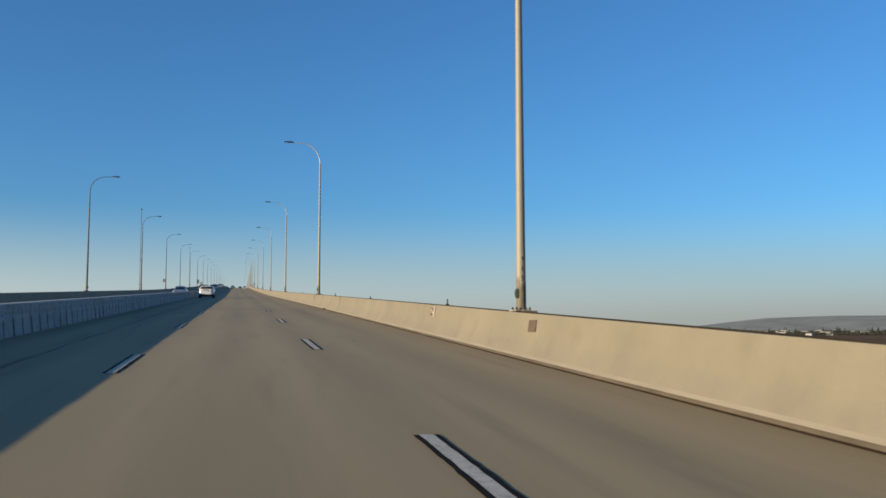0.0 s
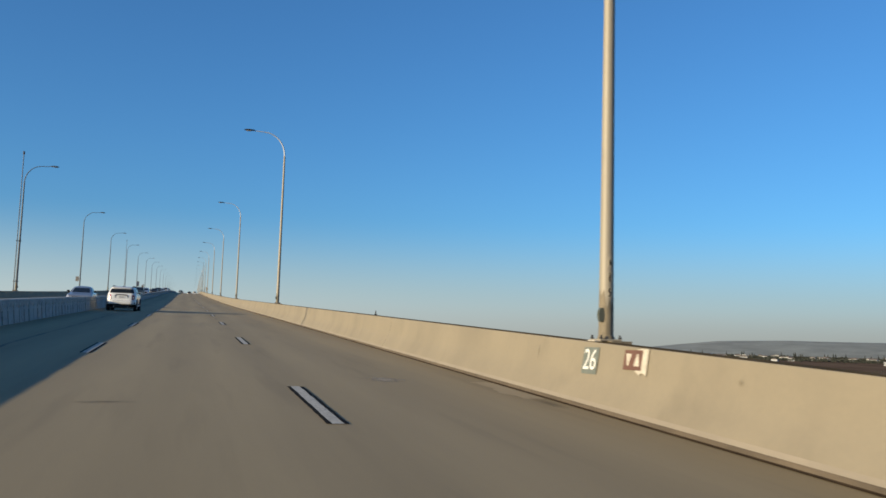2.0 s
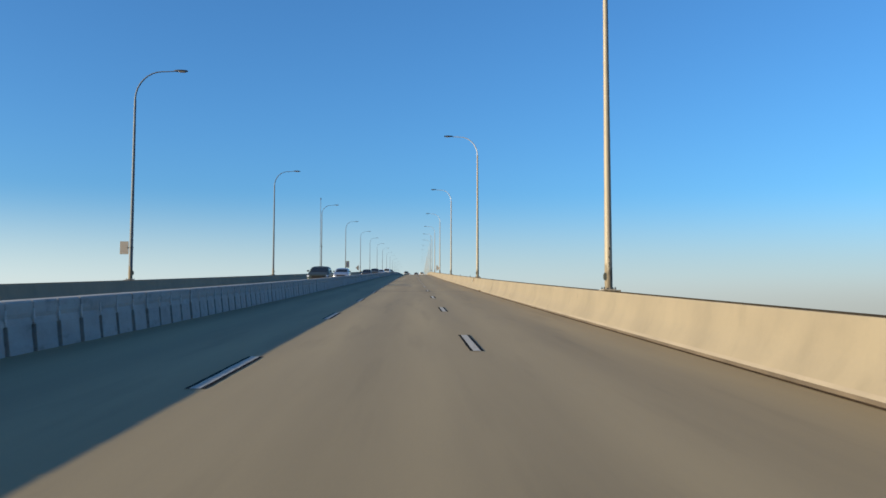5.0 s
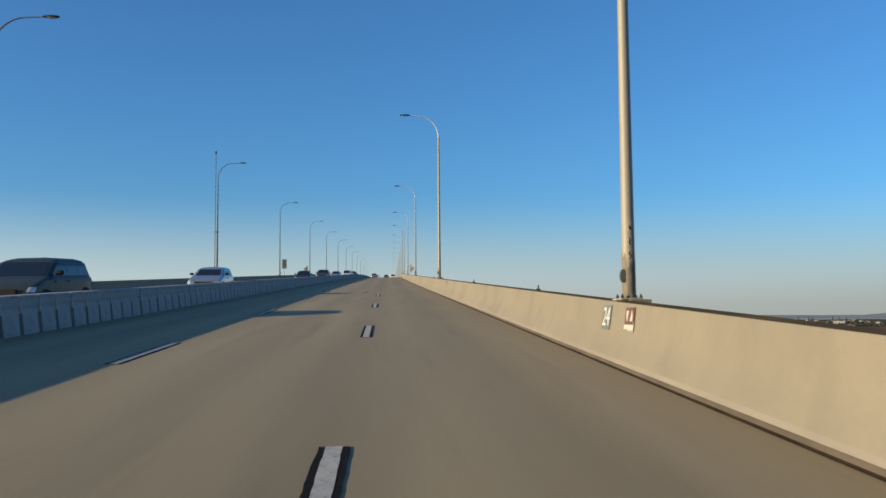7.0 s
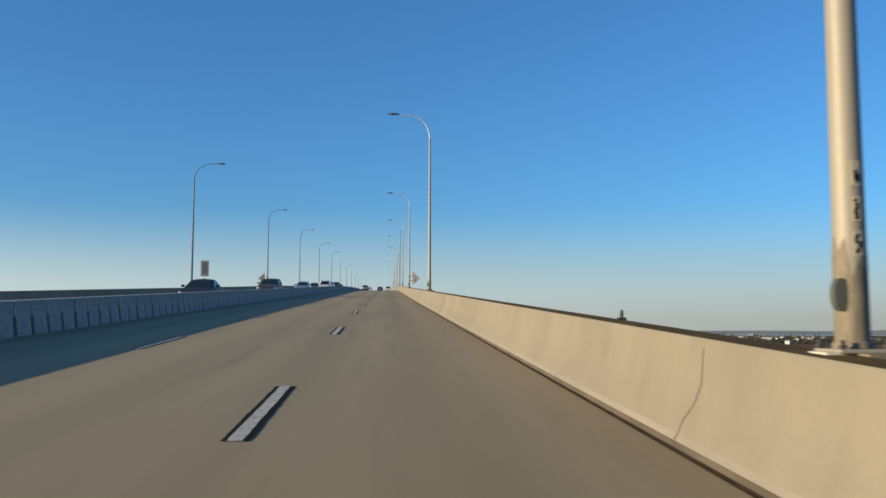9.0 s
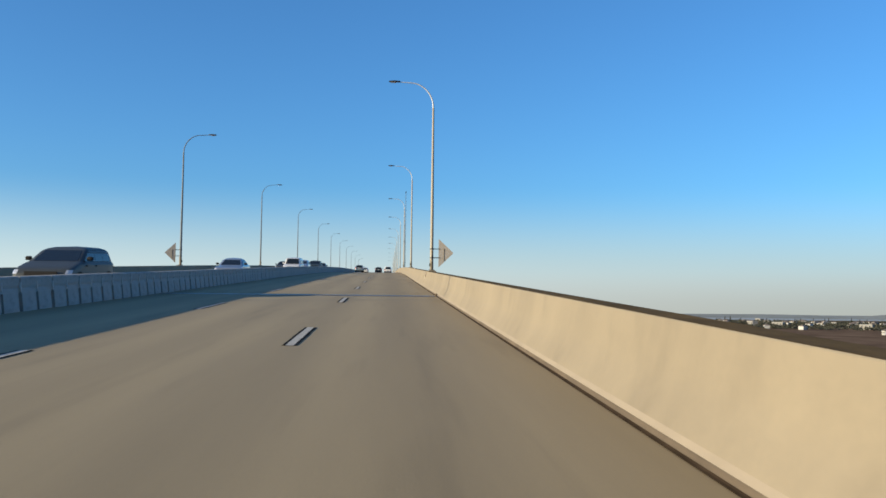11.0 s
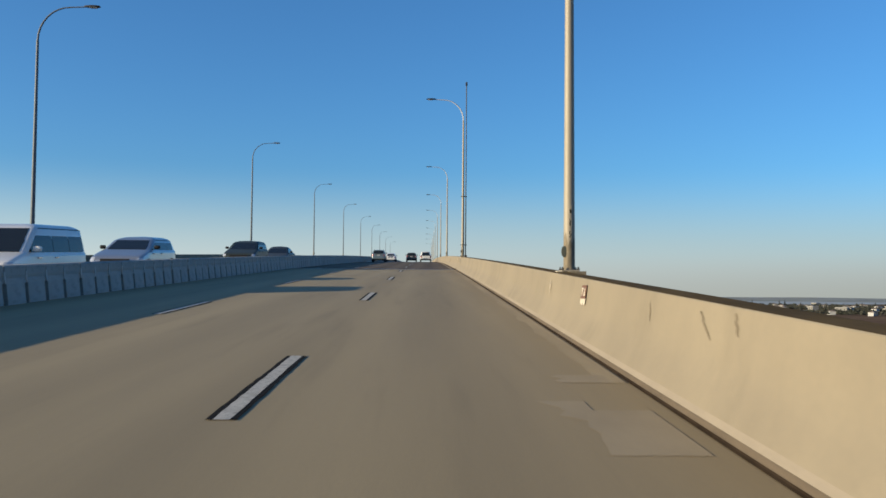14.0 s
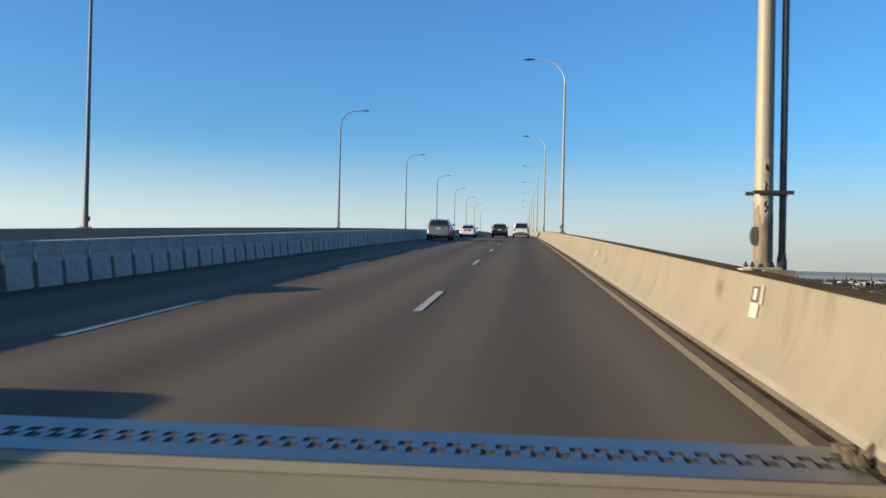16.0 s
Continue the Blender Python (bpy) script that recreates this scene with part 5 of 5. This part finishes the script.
    arch = [(-0.35, 0.84), (-0.375, 0.92), (-0.37, 0.99), (-0.32, 1.02), (-0.1, 1.03), (0.1, 1.03), (0.32, 1.02), (0.37, 0.99), (0.375, 0.92), (0.35, 0.84)]
    part("tailgate_handle", tube(bmesh.new(), [(x, y(z) - 0.012, z) for x, z in arch], [0.008, 0.016, 0.024, 0.032, 0.034, 0.034, 0.032, 0.024, 0.016, 0.008], 8), M["trim"], root, "dark handle trim over the plate recess", smooth=60)
    part("emblem", tube(bmesh.new(), [(0, y(1.03) - 0.03, 1.045), (0, y(1.03) - 0.06, 1.045)], [0.04, 0.036], 14), M["chrome"], root, smooth=30)
    pl = part("number_plate", box(bmesh.new(), -0.21, 0.21, y(0.9) - 0.02, y(0.9) - 0.005, 0.8, 0.97, 0.004), M["plate"], root)
    part("bar", box(bmesh.new(), -0.14, 0.14, y(0.9) - 0.0235, y(0.9) - 0.0205, 0.865, 0.905), M["plate_ink"], pl)
    part("rear_wiper", box(bmesh.new(), -0.02, 0.34, y(1.18) - 0.03, y(1.18) - 0.018, 1.165, 1.18), M["trim"], root)
    part("roof_spoiler", box(bmesh.new(), -0.56, 0.56, y(1.44) - 0.06, y(1.44) + 0.25, 1.44, 1.475, 0.015), white, root, smooth=40)
    part("roof_antenna", tube(bmesh.new(), [(0, -1.2, 1.54), (0, -1.28, 1.6)], [0.035, 0.012], 8), M["trim"], root)
    part("skid_plate", box(bmesh.new(), -0.5, 0.5, -h2 + 0.06, -h2 + 0.2, 0.25, 0.36, 0.03), M["tyre"], root, smooth=40)
    part("underbody", box(bmesh.new(), -0.7, 0.7, -1.75, 1.75, 0.17, 0.24), M["tyre"], root)
    part("grille", box(bmesh.new(), -0.5, 0.5, h2 - 0.1, h2 + 0.012, 0.45, 0.8, 0.03), M["trim"], root)
    R = 0.335
    for wy in (-1.33, 1.3):
        for sx in (-1, 1):
            b2 = bmesh.new()
            prof = ((0.125, 0.882), (0.12, 0.905), (0.05, 0.91), (0.03, 0.895))
            arcs = [[b2.verts.new((sx * x, wy + (R + d) * math.cos(a), R + (R + d) * math.sin(a))) for d, x in prof] for a in [radians(-12 + 204 * k / 20) for k in range(21)]]
            for a, b in zip(arcs, arcs[1:]):
                for q in range(3):
                    b2.faces.new((a[q], a[q + 1], b[q + 1], b[q]))
            part("wheel_arch", b2, M["trim"], root, "black wheel-arch cladding", smooth=30)
            b2 = bmesh.new()
            b2.faces.new([b2.verts.new((sx * 0.888, wy + (R + 0.05) * math.cos(k * math.tau / 24), max(R + (R + 0.05) * math.sin(k * math.tau / 24), 0.15))) for k in range(24)])
            part("wheel_well", b2, M["tyre"], root)
            tyre, rim = wheel(R, 0.22)
            w_ob = part("wheel", tyre, M["tyre"], root, smooth=40)
            part("rim", rim, M["rim"], w_ob, "silver alloy rim", smooth=30)
            w_ob.matrix_basis = Matrix.Translation((sx * 0.818, wy, R))
    root.matrix_world = stand(s, u, 0.0, turn, True) @ Matrix.Scale(0.97, 4)


crossover("white compact crossover with roof rails driving in the shaded lane", 103.0, -5.33, -1.5)
car("sedan", "white sedan driving in the lane beside the median barrier", "sedan", "white", 4.6, 1.8, 1.46, 519.5 + 2.3, -4.6)
car("grey_suv", "grey-green crossover driving beside the median barrier", "hatch", "sage", 4.5, 1.84, 1.66, 490.1 + 1.4, -5.05, 0, True)
car("dark_hatchback", "dark grey hatchback driving in the middle lane", "hatch", "grey", 4.2, 1.8, 1.6, 523.2 + 1.3, -1.07)
car("white_pickup", "white pickup truck driving in the lane beside the barrier", "pickup", "white", 5.6, 1.98, 1.88, 529.2 + 1.3, 1.4)
# oncoming traffic beyond the median barrier
for kind, color, L, W, H, s, u, lab in (
        ("sedan", "silver", 4.6, 1.8, 1.45, 118.0, -9.4, "silver-grey sedan oncoming beyond the median barrier"),
        ("hatch", "green", 4.7, 1.88, 1.7, 206.5, -9.4, "dark green-grey crossover oncoming beyond the median barrier"),
        ("hatch", "silver", 4.4, 1.8, 1.58, 232.0, -9.4, "silver hatchback oncoming beyond the median barrier"),
        ("sedan", "black", 4.6, 1.82, 1.45, 288.0, -9.4, "black sedan oncoming beyond the median barrier"),
        ("hatch", "grey", 4.6, 1.86, 1.66, 318.5, -9.4, "dark grey crossover oncoming beyond the median barrier"),
        ("sedan", "silver", 4.6, 1.82, 1.46, 351.0, -9.4, "silver sedan oncoming beyond the median barrier"),
        ("van", "white", 5.0, 1.95, 1.8, 391.5, -9.4, "white van oncoming beyond the median barrier"),
        ("hatch", "silver", 4.5, 1.85, 1.6, 401.2, -9.4, "silver hatchback with dark windows oncoming beyond the median barrier"),
        ("sedan", "grey", 4.7, 1.84, 1.46, 412.5, -13.0, "dark grey sedan oncoming in the outer lane"),
        ("hatch", "green", 4.7, 1.88, 1.7, 421.7, -9.4, "dark grey-green crossover oncoming beyond the median barrier"),
        ("sedan", "grey", 4.6, 1.82, 1.45, 433.5, -9.4, "dark grey sedan oncoming beyond the median barrier")):
    car("oncoming_car", lab, kind, color, L, W, H, s, u, 180)


# ---- land, water, distance ----
def ground_sheet(x0, x1, y0, y1, z, step):
    bm = bmesh.new()
    xs, ys = steps(x0, x1, step), steps(y0, y1, step)
    g = [[bm.verts.new((x, y, z)) for y in ys] for x in xs]
    for i in range(len(xs) - 1):
        for j in range(len(ys) - 1):
            bm.faces.new((g[i][j], g[i + 1][j], g[i + 1][j + 1], g[i][j + 1]))
    return bm


tagged(put("ground", ground_sheet(-4800, 4800, -4800, 4800, GROUND_Z, 800), M["land"]), "dark scrub and settled land below the bridge", "ground", kind="structure")
# bay beyond the near shore
bm = bmesh.new()
near = [(x, 2750 + 130 * math.sin(x / 190.0) + 0.1 * x) for x in range(-3600, 3601, 150)]
a = [bm.verts.new((x, y, GROUND_Z + 0.4)) for x, y in near]
b = [bm.verts.new((x, max(y + 600, 4050 - 0.1 * x), GROUND_Z + 0.4)) for x, y in near]
for q in range(len(near) - 1):
    bm.faces.new((a[q], a[q + 1], b[q + 1], b[q]))
tagged(put("water", bm, M["water"]), "pale blue bay water in the distance", "water", kind="structure")

# far ridge round the horizon
bm = bmesh.new()
lo, mid, hi = [], [], []
for k in range(0, 345):
    a = radians(-100 + k * 360 / 344)              # bearing from +y, clockwise
    n1 = noise.noise((math.cos(a) * 3, math.sin(a) * 3, 1.7)) + 0.5 * noise.noise((math.cos(a) * 14, math.sin(a) * 14, 4.2))
    rise = np.interp(math.degrees(a), [-100, -20, 0, 28, 30.5, 33, 37, 60, 150, 260], [20, 8, -4, -4, 22, 44, 54, 52, 40, 20])
    h = rise + 5 * n1
    d = 4500
    lo.append(bm.verts.new((math.sin(a) * (d - 700), math.cos(a) * (d - 700), GROUND_Z - 1)))
    mid.append(bm.verts.new((math.sin(a) * (d - 250), math.cos(a) * (d - 250), GROUND_Z + (h - GROUND_Z) * 0.75)))
    hi.append(bm.verts.new((math.sin(a) * d, math.cos(a) * d, h)))
for k in range(344):
    bm.faces.new((lo[k], lo[k + 1], mid[k + 1], mid[k]))
    bm.faces.new((mid[k], mid[k + 1], hi[k + 1], hi[k]))
tagged(put("backdrop", bm, M["hill"], smooth=60), "low hazy blue-grey ridge on the horizon", "hills", kind="structure")

# woods: many small leaf clumps on the near shore
rng = random.Random(11)
verts, faces = [], []
ico_v = [(0, 0, 1), (0.89, 0, 0.45), (0.28, 0.85, 0.45), (-0.72, 0.53, 0.45), (-0.72, -0.53, 0.45), (0.28, -0.85, 0.45), (0.72, 0.53, -0.45), (-0.28, 0.85, -0.45), (-0.89, 0, -0.45), (-0.28, -0.85, -0.45), (0.72, -0.53, -0.45)]
ico_f = [(0, 1, 2), (0, 2, 3), (0, 3, 4), (0, 4, 5), (0, 5, 1), (1, 6, 2), (2, 7, 3), (3, 8, 4), (4, 9, 5), (5, 10, 1), (6, 7, 2), (7, 8, 3), (8, 9, 4), (9, 10, 5), (10, 6, 1)]


def clump(x, y, z, r, h):
    o = len(verts)
    for a, b, c in ico_v:
        q = rng.uniform(0.7, 1.25)
        verts.append((x + a * r * q, y + b * r * q, z + c * h * q))
    faces.extend([(i + o, j + o, k + o) for i, j, k in ico_f])


for _ in range(7500):
    d, a = 1560 + 1040 * rng.random() ** 0.8, radians(rng.uniform(3, 58))
    x, y = d * math.sin(a), 200 + d * math.cos(a)
    if x < 60 or noise.noise((x / 160, y / 160, 3.1)) < -0.35:
        continue
    hgt = rng.uniform(3, 6) + 6 * max(0, noise.noise((x / 90, y / 90, 0.4)))
    for _k in range(6):
        clump(x + rng.uniform(-5, 5), y + rng.uniform(-5, 5), GROUND_Z + hgt * rng.uniform(0.3, 0.85), rng.uniform(1.0, 2.3), rng.uniform(0.8, 1.6))
for _ in range(500):                                   # low scrub nearer the bridge
    d, a = rng.uniform(260, 900), radians(rng.uniform(8, 62))
    x, y = d * math.sin(a), 200 + d * math.cos(a)
    for _k in range(3):
        clump(x + rng.uniform(-2, 2), y + rng.uniform(-2, 2), GROUND_Z + 0.4, rng.uniform(0.6, 1.3), rng.uniform(0.4, 0.9))
me = bpy.data.meshes.new("woods")
me.from_pydata(verts, [], faces)
me.materials.append(M["leaf"])
tagged(new("woods", me), "dark green tree canopy on the far shore", "woods", kind="stuff")


def conifer(height):
    root = tagged(new("conifer"), "tall narrow dark conifer among the houses", "tree", "far conifers")
    part("trunk", tube(bmesh.new(), [(0, 0, 0), (0.2, 0, height * 0.5), (0, 0, height)], [0.4, 0.25, 0.05], 7), M["bark"], root)
    bm = bmesh.new()
    r2 = random.Random(int(height * 10))
    for i in range(110):
        z = height * (0.14 + 0.84 * i / 110)
        reach = (1.02 - z / height) * height * 0.27 * r2.uniform(0.6, 1.15) + 0.3
        a = r2.uniform(0, math.tau)
        w = reach * 0.42
        c, s_ = math.cos(a), math.sin(a)
        tip = bm.verts.new((c * reach, s_ * reach, z - reach * 0.15))
        p = bm.verts.new((c * reach * 0.5 - s_ * w, s_ * reach * 0.5 + c * w, z - 0.25))
        q = bm.verts.new((c * reach * 0.5 + s_ * w, s_ * reach * 0.5 - c * w, z - 0.25))
        root_v, up = bm.verts.new((0, 0, z)), bm.verts.new((c * reach * 0.5, s_ * reach * 0.5, z + 0.45))
        for f in ((root_v, p, up), (p, tip, up), (tip, q, up), (q, root_v, up), (root_v, q, tip), (root_v, tip, p)):
            bm.faces.new(f)
    part("crown", bm, M["leaf"], root)
    return root


trees = [conifer(h) for h in (14.0, 16.5, 11.0)]
spots = [(rng.uniform(1600, 2500), radians(rng.uniform(5, 48))) for _ in range(90)]
for i, (d, a) in enumerate(spots):
    m = Matrix.Translation((d * math.sin(a), 200 + d * math.cos(a), GROUND_Z)) @ Matrix.Rotation(rng.uniform(0, 6), 4, "Z")
    if i < 3:
        trees[i].matrix_world = m
    else:
        copy_thing(trees[i % 3], m)


def house(w, d, h, wall, flat):
    root = tagged(new("house"), "pale stucco house far below the bridge" if wall == "stucco" else "grey flat-roofed building far below the bridge", "house", "far houses")
    wall_ob = part("wall", box(bmesh.new(), -w / 2, w / 2, -d / 2, d / 2, 0, h), M[wall], root)
    if flat:
        part("roof", box(bmesh.new(), -w / 2 - 0.2, w / 2 + 0.2, -d / 2 - 0.2, d / 2 + 0.2, h, h + 0.5), M["stucco"], root)
    else:
        bm = bmesh.new()
        e = 0.6
        a = [bm.verts.new(p) for p in ((-w / 2 - e, -d / 2 - e, h), (w / 2 + e, -d / 2 - e, h), (w / 2 + e, d / 2 + e, h), (-w / 2 - e, d / 2 + e, h))]
        r = [bm.verts.new(p) for p in ((-w / 2 + d / 3, 0, h + d * 0.24), (w / 2 - d / 3, 0, h + d * 0.24))]
        for f in ((a[0], a[1], r[1], r[0]), (a[1], a[2], r[1]), (a[2], a[3], r[0], r[1]), (a[3], a[0], r[0]), (a[3], a[2], a[1], a[0])):
            bm.faces.new(f)
        part("roof", bm, M["roof"], root)
    for sx in (-0.3, 0.0, 0.3):
        for yy in (-d / 2 - 0.03, d / 2 - 0.03):
            part("window", box(bmesh.new(), sx * w - 0.7, sx * w + 0.7, yy, yy + 0.06, h * 0.4, h * 0.75), M["car_glass"], wall_ob)
    return root


homes = [house(14, 10, 6, "stucco", False), house(20, 12, 8, "stucco_grey", True), house(11, 9, 5.5, "stucco", False), house(12, 9, 6.5, "stucco_grey", False)]
for i in range(150):
    d, a = (rng.uniform(1300, 2600), radians(rng.uniform(5, 58))) if i < 90 else (rng.uniform(1850, 2350), radians(rng.uniform(14, 46)))
    m = Matrix.Translation((d * math.sin(a), 200 + d * math.cos(a), GROUND_Z)) @ Matrix.Rotation(rng.uniform(0, 3), 4, "Z")
    if i < 4:
        homes[i].matrix_world = m
    else:
        copy_thing(homes[1 if i % 11 == 0 else (0, 2, 3)[i % 3]], m)

# bits on the barrier top and the deck
for s, h, w in ((13.5, 0.17, 0.045), (28.1, 0.12, 0.04), (42.4, 0.16, 0.045), (69.6, 0.13, 0.04), (201.7, 0.12, 0.045), (216.7, 0.13, 0.045), (245.5, 0.12, 0.045)):
    bm = bmesh.new()
    tube(bm, [(0, 0, 0), (0, 0, h * 0.7), (0, 0, h)], [w * 0.5, w * 0.45, w * 0.3], 8)
    box(bm, -w, w, -w, w, 0, 0.03)
    tagged(put("marker_stub", bm, M["dark_steel"], m=stand(s, U_TOP + 0.3, H_BAR)), "short dark marker stub on the barrier top", "marker", "marker stubs")
bm = bmesh.new()
for dx, dy, rad in ((0, 0, 0.04), (0.05, 0.06, 0.03), (-0.03, -0.06, 0.028)):
    made = bmesh.ops.create_icosphere(bm, subdivisions=2, radius=rad)["verts"]
    for v in made:
        v.co *= 1 + 0.7 * noise.noise(v.co * 40 + Vector((dx * 90, 0, 0)))
        v.co.z = max(v.co.z * 0.8 + rad * 0.8, 0)
        v.co += Vector((dx, dy, 0))
tagged(put("rag", bm, M["sign_white"], m=stand(361.2, U_TOP + 0.12, H_BAR)), "crumpled white rag caught on the barrier top", "litter")
for s, u, a in ((92.1, -4.6, 12), (91.05, -4.5, 8), (412.5, 3.12, 30)):
    bm = box(bmesh.new(), -0.12, 0.12, -0.014, 0.014, 0.0, 0.01, 0.003)
    tagged(put("debris", bm, M["tag_pale"], m=stand(s, u, 0.008, a)), "thin pale strip of litter on the deck", "litter")
tagged(put("marker_stub", box(bmesh.new(), -0.05, 0.05, -0.04, 0.04, 0.0, 0.11, 0.01), M["dark_steel"], m=stand(421.6, U_TOP + 0.25, H_BAR)), "short dark marker stub on the barrier top", "marker", "marker stubs")
bm = bmesh.new()
box(bm, -0.06, 0.06, -0.04, 0.04, 0.0, 0.02, 0.006)
tagged(put("debris", bm, M["tag_pale"], m=stand(90.4, -0.08, 0.008, 20)), "flat scrap of pale litter on the deck", "litter")
